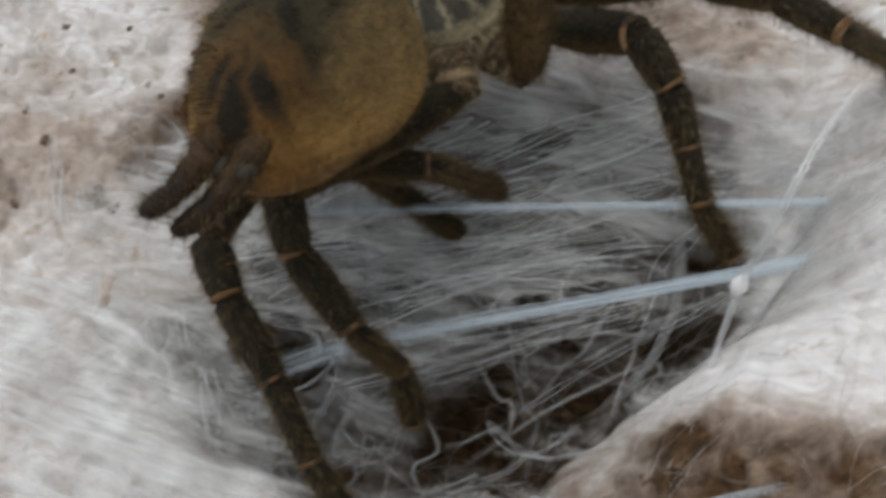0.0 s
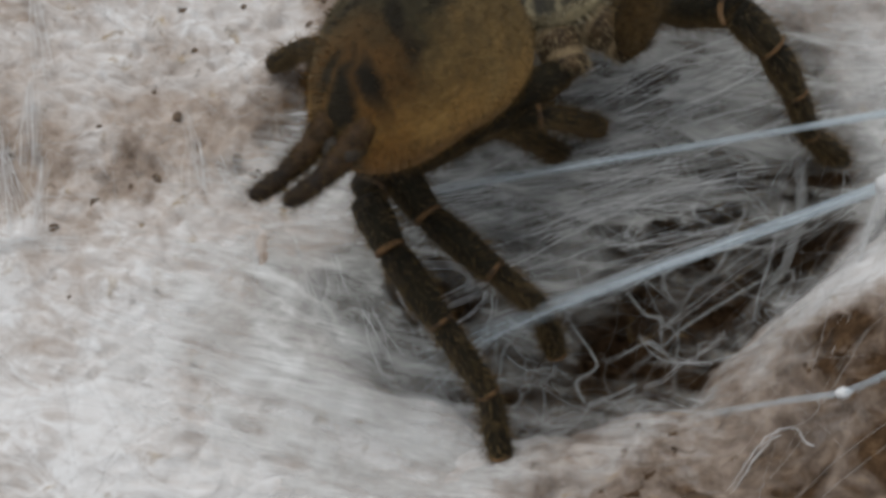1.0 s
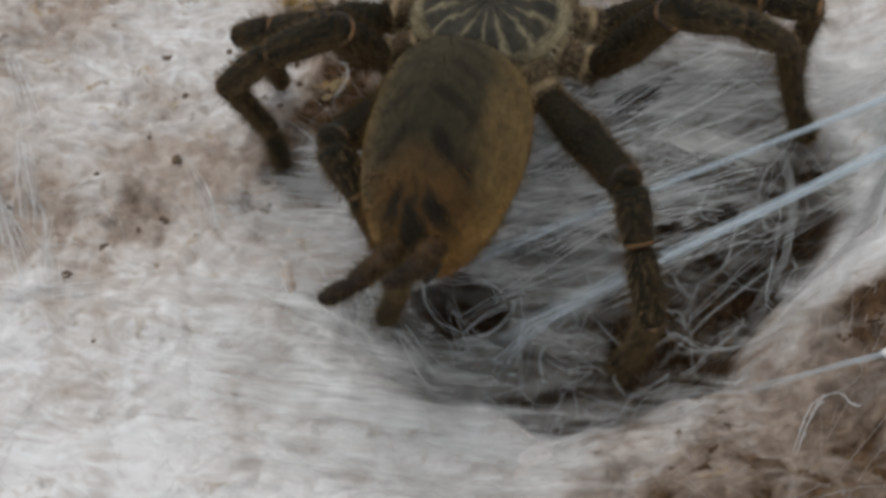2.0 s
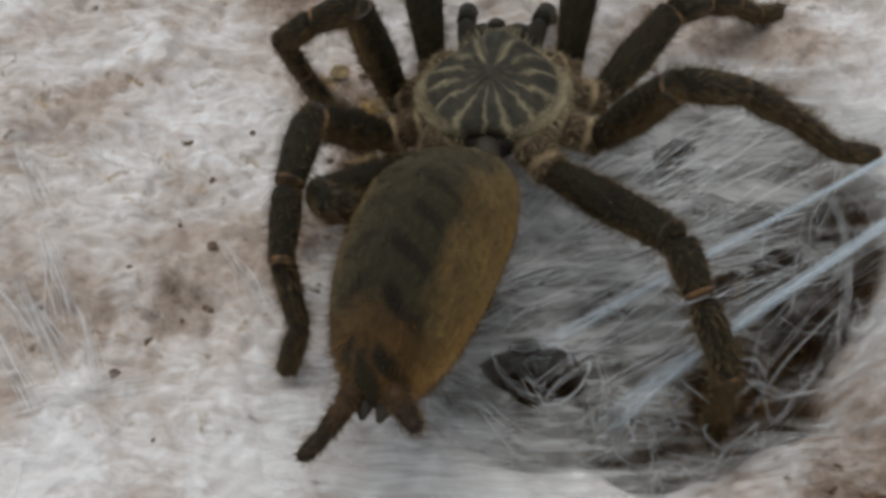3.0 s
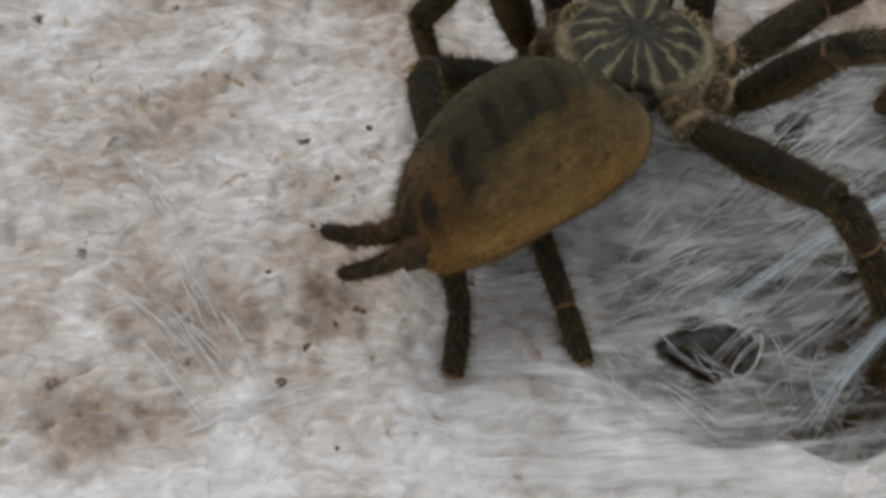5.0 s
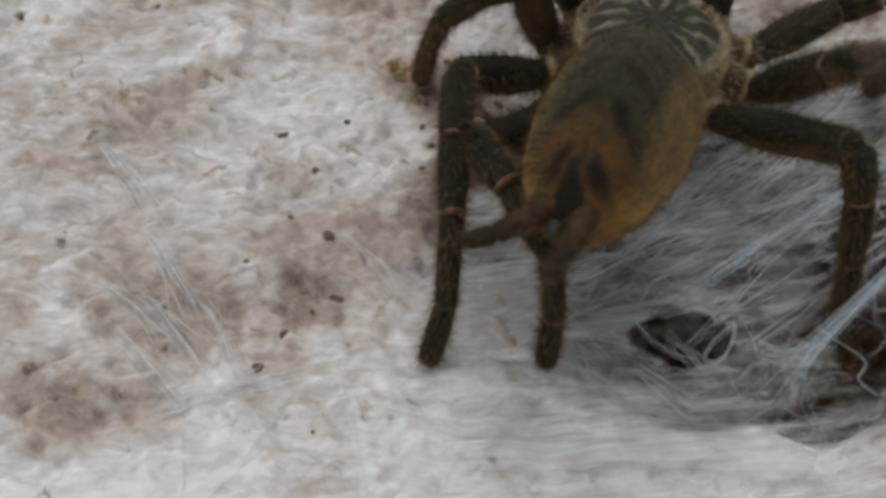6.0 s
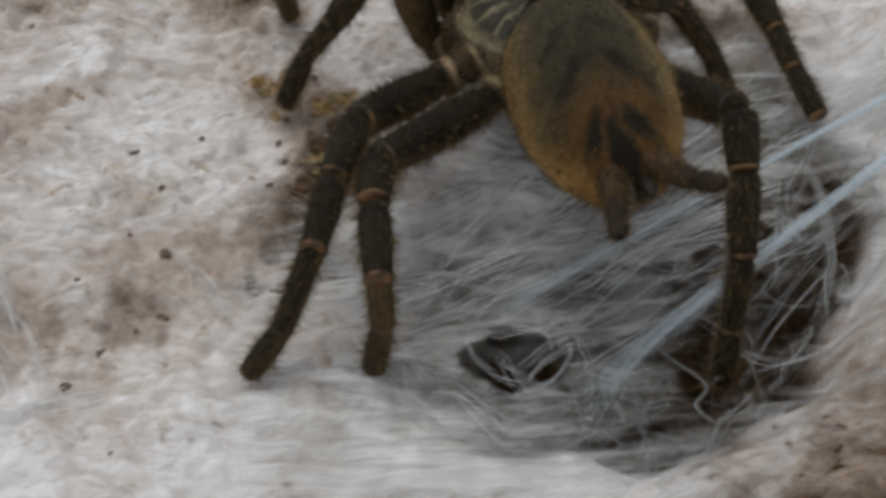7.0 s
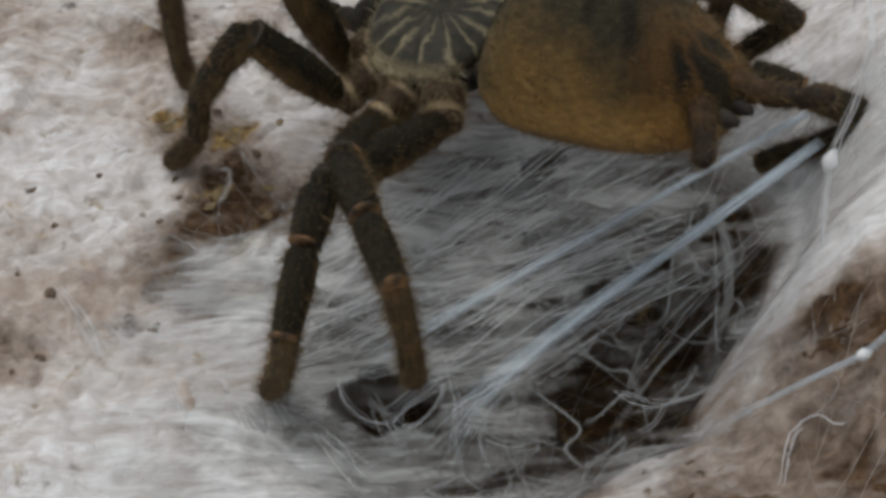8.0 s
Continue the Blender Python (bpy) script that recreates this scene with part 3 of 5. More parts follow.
def make_threads():
    rng = np.random.default_rng(4)
    # threads across the hollow, in bundles that share an anchor, most of them along one way
    k, each = 64, 5
    at = np.stack([rng.uniform(0.2, 6.6, k), rng.uniform(-3.5, 2.2, k)], 1)
    turn = np.where(rng.random(k) < 0.75, rng.normal(28, 11, k), rng.uniform(-90, 90, k))
    half = rng.uniform(0.5, 1.7, k)
    way = np.stack([np.cos(np.radians(turn)), np.sin(np.radians(turn))], 1) * half[:, None]
    ok = (hollow(at[:, 0], at[:, 1])[0] < 0.98) & (gap_share(at[:, 0], at[:, 1]) > rng.uniform(0, 0.9, k)) & (at[:, 1] - 0.35 * at[:, 0] > -1.5)
    at, way = np.repeat(at[ok], each, 0), np.repeat(way[ok], each, 0)
    n = len(at)
    flip = np.repeat(rng.choice([-1, 1], n // each), each)[:, None]
    ends = []
    for sign, loose in ((-1, 0.03), (1, 0.16)):
        p = at + sign * flip * way + rng.normal(0, loose, (n, 2))
        ends.append(np.column_stack([p, sheet_height(p[:, 0], p[:, 1]) + np.repeat(rng.uniform(-0.2, 0.12, n // each), each) + rng.normal(0, loose * 0.4, n)]))
    paths = wavy(ends[0], ends[1], 11, rng.uniform(-0.03, 0.14, n), rng.uniform(0.02, 0.07, n), rng)
    ok = gap_share(paths[..., 0], paths[..., 1]).min(1) > 0.4
    paths, n = paths[ok], ok.sum()
    threads("silk_threads", paths, rng.choice([0.0010, 0.0018, 0.0030], n, p=[0.5, 0.4, 0.1]), SILK, "fine white silk threads spun across the dark hollow")
    # brighter drawn-out strokes over the back half of the sheet
    k, each = 52, 6
    at = np.stack([rng.uniform(0.5, 4.4, k), rng.uniform(-1.6, 1.6, k)], 1)
    turn = rng.normal(33, 7, k)
    way = np.stack([np.cos(np.radians(turn)), np.sin(np.radians(turn))], 1) * rng.uniform(0.6, 1.7, (k, 1))
    ok = (hollow(at[:, 0], at[:, 1])[0] < 0.95) & (np.hypot(at[:, 0] - 1.5, at[:, 1] + 2.3) > 0.9)
    at, way = np.repeat(at[ok], each, 0), np.repeat(way[ok], each, 0)
    n = len(at)
    ends = []
    for sign, loose in ((-1, 0.05), (1, 0.09)):
        p = at + sign * way + rng.normal(0, loose, (n, 2))
        ends.append(np.column_stack([p, sheet_height(p[:, 0], p[:, 1]) + 0.06 + rng.normal(0, 0.03, n)]))
    paths = wavy(ends[0], ends[1], 11, rng.uniform(-0.02, 0.06, n), rng.uniform(0.02, 0.07, n), rng)
    threads("silk_strokes", paths, rng.choice([0.0014, 0.0026, 0.0046], n, p=[0.5, 0.38, 0.12]), SILK, "white drawn-out silk strokes over the web sheet")
    # threads lower down in the hollow
    n = 110
    at = np.stack([rng.uniform(0.8, 5.8, n), rng.uniform(-3.2, 1.2, n)], 1)
    turn = rng.normal(35, 45, n)
    way = np.stack([np.cos(np.radians(turn)), np.sin(np.radians(turn))], 1) * rng.uniform(0.5, 1.6, (n, 1))
    a, b = at - way, at + way
    lift = rng.uniform(0.1, 0.8, n)
    a = np.column_stack([a, base_height(a[:, 0], a[:, 1]) + lift])
    b = np.column_stack([b, base_height(b[:, 0], b[:, 1]) + lift])
    ok = (hollow(at[:, 0], at[:, 1])[0] < 0.95) & (np.hypot(at[:, 0] - 1.5, at[:, 1] + 2.4) > 1.0)
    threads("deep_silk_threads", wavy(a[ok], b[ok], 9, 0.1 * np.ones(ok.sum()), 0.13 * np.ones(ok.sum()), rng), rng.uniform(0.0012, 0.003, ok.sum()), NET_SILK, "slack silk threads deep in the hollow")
    # a branching net: knots joined to their neighbours by slack strands, in two depths
    for level, count, reach in ((0.0, 185, 0.75), (-0.6, 75, 1.0)):
        knots = np.stack([rng.uniform(0.3, 6.2, 6 * count), rng.uniform(-3.9, 1.6, 6 * count)], 1)
        u = hollow(knots[:, 0], knots[:, 1])[0]
        front = smooth_step(1.6, -1.2, knots[:, 1] - 0.3 * knots[:, 0])
        knots = knots[(u < 1.02) & (gap_share(knots[:, 0], knots[:, 1]) > 0.5) & (rng.random(6 * count) < 0.5 + 0.5 * front)][:count]
        height = sheet_height(knots[:, 0], knots[:, 1]) + level * smooth_step(1.0, 0.7, hollow(knots[:, 0], knots[:, 1])[0]) + rng.normal(0, 0.07, len(knots))
        knots = np.column_stack([knots, height])
        gap = np.linalg.norm(knots[:, None] - knots[None], axis=2) + 9.0 * np.eye(len(knots))
        pairs = {tuple(sorted((i, int(j)))) for i in range(len(knots)) for j in np.argsort(gap[i])[:3] if gap[i, j] < reach and gap_share(*(0.5 * (knots[i] + knots[int(j)]))[:2]) > 0.6}
        pairs = np.array(sorted(pairs))
        each = 4
        first, last = np.repeat(pairs[:, 0], each), np.repeat(pairs[:, 1], each)
        n = len(first)
        a, b = knots[first] + rng.normal(0, 0.012, (n, 3)), knots[last] + rng.normal(0, 0.012, (n, 3))
        bend = np.repeat(rng.normal(0, 0.035, (len(pairs), 3)), each, 0)
        s = np.linspace(0, 1, 11)[None, :, None]
        paths = wavy(a, b, 11, rng.uniform(0.0, 0.04, n), rng.uniform(0.003, 0.012, n), rng) + np.sin(math.pi * s) * bend[:, None]
        threads("silk_net", paths, rng.choice([0.0012, 0.0022, 0.0038], n, p=[0.5, 0.38, 0.12]), NET_SILK, "branching net of grey silk strands in the hollow")
    # threads that lie on the mat
    n = 2600
    at = np.stack([rng.uniform(-8.5, 8.5, n), rng.uniform(-6.0, 7.5, n)], 1)
    u, _, bearing = hollow(at[:, 0], at[:, 1])
    turn = np.where(rng.random(n) < 0.55, bearing + rng.normal(0, 30, n), rng.uniform(-90, 90, n))
    way = np.stack([np.cos(np.radians(turn)), np.sin(np.radians(turn))], 1) * rng.uniform(0.15, 1.0, (n, 1))
    share = bank_share(bearing)
    along = rng.random(n) < 0.55 * share
    turn = np.where(along, bearing + 90 + rng.normal(0, 16, n), turn)
    way = np.stack([np.cos(np.radians(turn)), np.sin(np.radians(turn))], 1) * rng.uniform(0.15, 1.0, (n, 1)) * (1 + 0.3 * along[:, None])
    ok = (u > 1.0) & ~((share > 0.25) & (at[:, 1] < -2.2) & (rng.random(n) < 0.75))
    s = np.linspace(-1, 1, 9)[None, :, None]
    flat = at[ok][:, None] + s * way[ok][:, None]
    k = ok.sum()
    for f in (1, 2):
        flat = flat + np.sin(math.pi * f * (s + 1) / 2) * rng.normal(0, 0.07 / f, (k, 1, 2))
    z = base_height(flat[..., 0], flat[..., 1])
    for i in range(k):
        for j in range(9):
            p = Vector((flat[i, j, 0], flat[i, j, 1], 0.0))
            z[i, j] += relief(p)
    z = z + 0.004 + 0.03 * rng.random((k, 1)) * (1 - s[..., 0] ** 2)
    threads("matted_silk", np.concatenate([flat, z[..., None]], 2), rng.choice([0.0012, 0.002, 0.0034], k, p=[0.55, 0.37, 0.08]), DULL_SILK, "tangled white silk threads lying on the soil")


make_threads()


def strand_mesh(path, radius, parent, material, fade=8.0):
    """One thread as a part: a four-sided tube along a path."""
    path = np.asarray(path, float)
    way = np.gradient(path, axis=0)
    way /= np.linalg.norm(way, axis=1, keepdims=True)
    u = np.cross(way, (0, 0, 1.0))
    u /= np.linalg.norm(u, axis=1, keepdims=True) + 1e-9
    v = np.cross(u, way)
    s = np.linspace(0, 1, len(path))
    taper = radius * (0.2 + 0.8 * np.minimum(1, np.minimum(s * fade, (1 - s) * 8)))
    rings = [[p + r * (math.cos(a) * b + math.sin(a) * c) for a in (0.4, 2.0, 3.5, 5.1)] for p, b, c, r in zip(path, u, v, taper)]
    return mesh_object("strand", *loft(rings), material, parent)


def curve(points, closed=False):
    """A smooth path through a few points, nine steps from each to the next."""
    pts = [np.asarray(p, float) for p in points]
    ctrl = [pts[-1], *pts, pts[0], pts[1]] if closed else [2 * pts[0] - pts[1], *pts, 2 * pts[-1] - pts[-2]]
    path = []
    for a, b, c, d in zip(ctrl, ctrl[1:], ctrl[2:], ctrl[3:]):
        for q in np.linspace(0, 1, 9, endpoint=False):
            path.append(0.5 * (2 * b + (c - a) * q + (2 * a - 5 * b + 4 * c - d) * q * q + (3 * b - a - 3 * c + d) * q**3))
    path.append(path[0] if closed else pts[-1])
    return np.array(path)


def rope(points, radius, strands, width, fan, label, seed, body=0.95, strand_silk=BRIGHT_SILK, sheath_silk=SHEATH):
    """A see-through bundle of silk along a line of points; its first end fans out into the web."""
    rng = np.random.default_rng(seed)
    line = curve(points)
    t = np.linspace(0, 1, len(line))
    thing = tagged(new("silk_rope"), label, "silk thread")
    thing.empty_display_size = 0.002
    way = np.gradient(line, axis=0)
    way /= np.linalg.norm(way, axis=1, keepdims=True)
    u = np.cross(way, (0, 0, 1.0))
    u /= np.linalg.norm(u, axis=1, keepdims=True)
    v = np.cross(u, way)
    sides = 14
    wide = width * (0.6 + 1.3 * np.clip(1 - 3 * t, 0, 1) + 0.35 * t)
    rings = [[p + w * (math.cos(a) * b + 0.55 * math.sin(a) * c) for a in np.linspace(0, 2 * math.pi, sides, endpoint=False)] for p, b, c, w in zip(line, u, v, wide)]
    sheath = mesh_object("sheath", *loft(rings), sheath_silk, thing, "see-through whitish silk")
    thin = sheath.data.attributes.new("silk", "FLOAT", "POINT")
    thin.data.foreach_set("value", np.repeat(np.clip(np.minimum((t - 0.06) * 2.6, (1 - t) * 6), 0, 1) * body, sides))
    turn = sheath.data.attributes.new("around", "FLOAT", "POINT")
    turn.data.foreach_set("value", np.tile(np.abs(np.linspace(-1, 1, sides, endpoint=False)), len(t)) + seed)
    for _ in range(strands):
        a, b = rng.normal(0, 0.45, 2)
        open_end = rng.normal(0, fan, 3) * (1, 1, 0.5)
        path = line + wide[:, None] * (a * u + 0.5 * b * v) + open_end * np.clip(1 - 3.0 * t[:, None], 0, 1) ** 1.7
        path = path + 0.12 * width * np.sin(t[:, None] * rng.uniform(2, 7) * math.pi + rng.uniform(0, 6))
        strand_mesh(path, radius * rng.uniform(0.4, 1.1), thing, strand_silk, 2.0)
    return thing


# the two taut bundles sway as the spider pulls on the web: built along x from their anchor on the bank, keyed in motions()
upper_rope = rope([(-6.7, 0.0, -0.38), (-5.6, 0.0, -0.26), (-2.0, 0.0, -0.09), (0.0, 0.0, 0.0), (1.0, 0.0, 0.04), (2.2, 0.0, 0.0)], 0.0028, 14, 0.066, 0.16, "taut bluish-white silk bundle stretched over the hollow", 1)
lower_rope = rope([(-6.2, 0.0, -0.75), (-5.2, 0.0, -0.26), (-2.0, 0.0, -0.09), (0.0, 0.0, 0.0), (1.0, 0.0, 0.04), (2.2, 0.0, 0.0)], 0.0032, 20, 0.098, 0.22, "thick taut bluish-white silk bundle over the hollow", 2)
# seconds, the anchor's y in centimetres, bearing of the bundle in degrees
SWAY = {
    upper_rope: [(0.0, 0.75, 16.5), (0.5, 0.92, 31.0), (1.0, 0.85, 21.5), (2.5, 1.19, 34.0), (3.5, 1.0, 31.3), (7.5, 1.17, 30.6), (8.0, 1.17, 32.2)],
    lower_rope: [(0.0, 0.12, 28.6), (0.5, 0.17, 36.4), (1.0, 0.07, 34.4), (2.5, 0.46, 36.4), (3.5, 0.24, 38.3), (7.5, 0.56, 37.8), (8.0, 0.71, 38.6)],
}
bank_rope = rope([(4.6, -3.62, 0.55), (4.91, -3.56, 0.75), (5.56, -3.43, 1.1), (6.04, -3.34, 1.34), (6.39, -3.24, 1.7), (6.9, -3.1, 2.1)], 0.002, 9, 0.04, 0.08, "loose bluish silk bundle with a white knot over the soil bank", 3, 0.5)
knot = mesh_object("knot", *loft(limb_rings(0.16, [(0, 0.012), (0.2, 0.045), (0.5, 0.06), (0.8, 0.04), (1, 0.01)], 10, seed=3.0)), SILK, bank_rope, "white lump of silk")
knot.matrix_basis = Matrix.Translation(cm(5.97, -3.36, 1.31)) @ Matrix.Rotation(radians(-70), 4, "Z")


def loop(points, radius, strands, label, seed, closed=False, material=SILK):
    """A curved cord of silk through a few points."""
    rng = np.random.default_rng(seed)
    path = curve(points, closed)
    thing = tagged(new("web_line"), label, "silk thread")
    thing.empty_display_size = 0.002
    for _ in range(max(2, strands - 2)):
        strand_mesh(path + rng.normal(0, 0.014, (1, 3)) + 0.025 * np.sin(np.linspace(0, rng.uniform(2.5, 7), len(path)))[:, None] * rng.normal(0, 1, (1, 3)) + rng.normal(0, 0.005, (len(path), 3)), radius * rng.uniform(0.22, 0.55), thing, material)
    return thing


RING = "white silk line beside a torn hole"
loop([(1.59, -2.70, -0.33), (1.72, -2.48, -0.33), (1.98, -2.26, -0.36), (2.12, -2.14, -0.42), (2.02, -2.40, -0.45), (1.82, -2.64, -0.40)], 0.008, 5, RING, 1, True)
loop([(0.94, -1.85, -0.45), (1.02, -2.23, -0.42), (1.3, -2.58, -0.36), (1.59, -2.72, -0.33)], 0.008, 5, RING, 2)
loop([(0.94, -1.85, -0.45), (1.3, -1.90, -0.42), (1.6, -1.88, -0.38), (1.86, -2.00, -0.36), (1.95, -2.23, -0.36)], 0.0075, 5, RING, 3)
loop([(1.86, -1.98, -0.36), (2.0, -1.83, -0.3), (2.15, -1.98, -0.3), (2.3, -2.48, -0.35), (2.25, -3.08, -0.35)], 0.007, 5, RING, 4)
loop([(0.5, -1.98, -0.3), (0.94, -1.85, -0.42), (1.25, -1.48, -0.35), (1.9, -1.08, -0.3)], 0.006, 4, RING, 5)
loop([(3.95, -0.90, -0.1), (4.2, -0.71, 0.0), (4.3, -0.48, 0.0), (4.7, -0.33, 0.05)], 0.007, 4, RING, 6)
loop([(4.2, -0.71, 0.0), (4.25, -0.90, 0.0), (4.45, -0.98, 0.0)], 0.006, 4, RING, 7)
loop([(5.15, -0.48, 0.1), (5.12, -1.18, -0.1), (5.1, -1.78, -0.4), (5.4, -2.03, -0.1)], 0.006, 1, "pale silk line tying the web to the bank", 9)
loop([(3.9, -2.28, -0.4), (4.2, -2.43, -0.42), (4.42, -2.50, -0.40), (4.75, -2.58, -0.2)], 0.0075, 5, "white knotted silk line at the hollow's edge", 10)
loop([(4.42, -2.50, -0.40), (4.3, -2.78, -0.35), (4.1, -3.03, -0.2)], 0.006, 4, "white knotted silk line at the hollow's edge", 11)
CREST = "white silk line with a knot, drawn up the bank's crest"
crest_line = loop([(6.3, -2.75, 0.95), (6.08, -2.4, 0.95), (5.99, -1.75, 1.1), (6.07, -1.32, 1.8), (6.2, -1.28, 2.48), (6.32, -1.07, 3.0), (6.4, -0.63, 3.03), (6.49, -0.14, 2.9), (6.6, 0.6, 2.4), (6.8, 1.1, 1.7)], 0.013, 7, CREST, 12)
crest_knot = mesh_object("knot", *loft(limb_rings(0.26, [(0, 0.015), (0.25, 0.06), (0.5, 0.085), (0.8, 0.05), (1, 0.012)], 10, seed=5.0)), SILK, crest_line, "white lump of silk")
crest_knot.matrix_basis = Matrix.Translation(cm(6.03, -1.36, 1.68)) @ Matrix.Rotation(radians(-40), 4, "Z") @ Matrix.Rotation(radians(60), 4, "X")
loop([(6.07, -1.32, 1.8), (5.5, -1.3, 0.75), (4.88, -1.28, -0.25), (4.04, -2.33, -0.33)], 0.006, 4, "thin silk line from the bank's knot down to the web", 13)
loop([(6.07, -1.32, 1.8), (5.6, -1.0, 0.7), (5.0, -0.9, -0.2), (3.7, -1.5, -0.36)], 0.005, 4, "thin silk line from the bank's knot down to the web", 15)
loop([(5.22, -4.26, 0.68), (5.51, -3.55, 0.44), (5.76, -3.46, 0.58), (5.88, -3.62, 0.66), (6.13, -3.48, 0.74), (6.35, -3.22, 0.76)], 0.012, 6, "white zigzag silk line on the brown bank", 14)
loop([(-0.72, 1.16, -0.1), (-0.62, 1.1, -0.04), (-0.56, 0.9, 0.0), (-0.55, 0.7, -0.04), (-0.62, 0.52, -0.12)], 0.008, 5, "torn white silk line over the ochre soil", 16)
# coarse strands of the net over the dark pit
NET = "grey branching silk strand over the dark pit"
for n, points in enumerate((
    [(3.5, -1.66), (3.62, -1.73), (3.9, -1.99), (4.08, -2.03), (4.17, -2.37)],
    [(3.71, -2.99), (4.17, -2.37), (4.44, -2.01), (4.99, -1.41), (5.2, -1.2)],
    [(4.16, -1.11), (4.6, -0.99), (5.12, -0.85), (5.3, -0.6)],
    [(4.23, -1.68), (4.56, -1.3), (4.66, -0.8), (4.75, -0.4)],
    [(3.0, -2.15), (3.16, -2.33), (3.53, -2.72), (3.37, -2.99), (3.58, -3.26)],
    [(3.53, -2.72), (3.74, -2.58), (4.0, -2.35), (4.17, -2.37)],
    [(4.0, -2.6), (4.3, -2.56), (4.56, -2.52), (4.81, -2.41), (5.0, -2.3)],
    [(3.37, -2.99), (3.1, -2.9), (2.8, -3.0), (2.5, -2.85)],
    [(3.0, -2.15), (2.7, -2.4), (2.5, -2.85), (2.6, -3.3)],
    [(2.5, -2.85), (2.2, -2.75), (1.95, -2.95)],
)):
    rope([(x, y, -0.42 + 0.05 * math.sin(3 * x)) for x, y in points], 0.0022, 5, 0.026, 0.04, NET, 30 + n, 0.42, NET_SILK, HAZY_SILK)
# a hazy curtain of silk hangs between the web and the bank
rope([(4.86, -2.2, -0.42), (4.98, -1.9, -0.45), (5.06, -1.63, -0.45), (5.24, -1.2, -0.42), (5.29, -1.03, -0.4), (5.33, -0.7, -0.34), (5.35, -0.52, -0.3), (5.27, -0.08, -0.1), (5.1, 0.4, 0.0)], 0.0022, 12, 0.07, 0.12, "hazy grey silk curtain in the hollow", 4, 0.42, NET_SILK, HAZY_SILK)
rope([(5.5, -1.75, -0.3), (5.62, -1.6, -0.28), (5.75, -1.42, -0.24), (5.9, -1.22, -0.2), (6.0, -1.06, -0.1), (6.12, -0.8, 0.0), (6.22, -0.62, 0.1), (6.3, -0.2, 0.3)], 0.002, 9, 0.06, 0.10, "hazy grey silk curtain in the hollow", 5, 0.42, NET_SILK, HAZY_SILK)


def lying(x0, y0, x1, y1, lift, radius, strands, label, seed):
    """A fan of fine threads lying over the mat or the sheet."""
    rng = np.random.default_rng(seed)
    thing = tagged(new("web_line"), label, "silk thread")
    thing.empty_display_size = 0.002
    t = np.linspace(0, 1, 15)
    for _ in range(strands):
        a, b = np.array([x0, y0]) + rng.normal(0, 0.05, 2), np.array([x1, y1]) + rng.normal(0, 0.11, 2)
        flat = a * (1 - t[:, None]) + b * t[:, None]
        flat += np.sin(math.pi * t)[:, None] * rng.normal(0, 0.04, 2)
        z = [max(float(sheet_height(x, y)), ground_at(x, y) + relief(Vector((x, y, 0.0)))) for x, y in flat]
        z = np.array(z) * 0.4 + 0.6 * np.linspace(z[0], z[-1], 15).clip(min(z), None) + 0.02 + lift * np.sin(math.pi * t)
        strand_mesh(np.column_stack([flat, z]), radius * rng.uniform(0.5, 1.2), thing, SILK)


ON_MAT, ON_SHEET = "fine white silk threads lying on the felted soil", "white silk threads drawn along the web sheet"
for n, (x0, y0, x1, y1) in enumerate(((-5.4, 0.94, -4.6, -0.36), (-5.0, -1.06, -3.9, -2.76), (-4.6, -0.76, -4.2, -1.76), (-5.2, -1.76, -3.8, -3.76), (-5.3, -1.16, -4.4, -2.16), (-4.1, -1.46, -3.6, -2.76), (-4.6, -3.06, -3.0, -2.56), (-4.7, -1.46, -4.0, -2.26), (-4.8, -0.46, -4.1, -1.76), (-2.2, -0.76, -1.8, -1.56), (-1.6, -1.16, -1.4, -1.36), (-4.0, -2.96, -3.4, -2.46))):
    lying(x0, y0, x1, y1, 0.06, 0.0027, 10, ON_MAT, 60 + n)
for n, (x0, y0, x1, y1) in enumerate(((-0.4, -1.86, 0.2, -2.76), (-2.5, -0.46, -1.8, -1.66), (-1.8, -1.06, -1.4, -1.46), (-2.5, 4.44, -1.8, 3.74), (-2.9, 4.64, -2.2, 4.04), (5.8, 3.64, 6.2, 1.94), (6.2, 1.64, 6.8, 2.14), (-0.9, -1.96, -0.2, -3.26), (-0.2, -1.56, 0.4, -2.56))):
    lying(x0, y0, x1, y1, 0.05, 0.0024, 6, ON_MAT, 80 + n)
for n, (x0, y0, x1, y1) in enumerate(((0.8, -2.68, 1.3, -3.38), (0.8, -1.28, 1.2, -0.58), (1.3, -2.18, 1.7, -2.88), (1.6, -0.38, 3.0, 1.22), (1.5, -0.58, 3.7, 1.42), (1.7, -0.88, 4.2, 1.12), (0.6, -1.08, 1.7, 0.62), (1.7, 0.52, 4.0, 1.32), (3.0, -0.98, 1.8, 0.02), (1.2, -1.18, 3.4, -0.08), (2.0, -1.48, 4.6, 0.12))):
    lying(x0, y0, x1, y1, 0.04, 0.0026, 8, ON_SHEET, 100 + n)


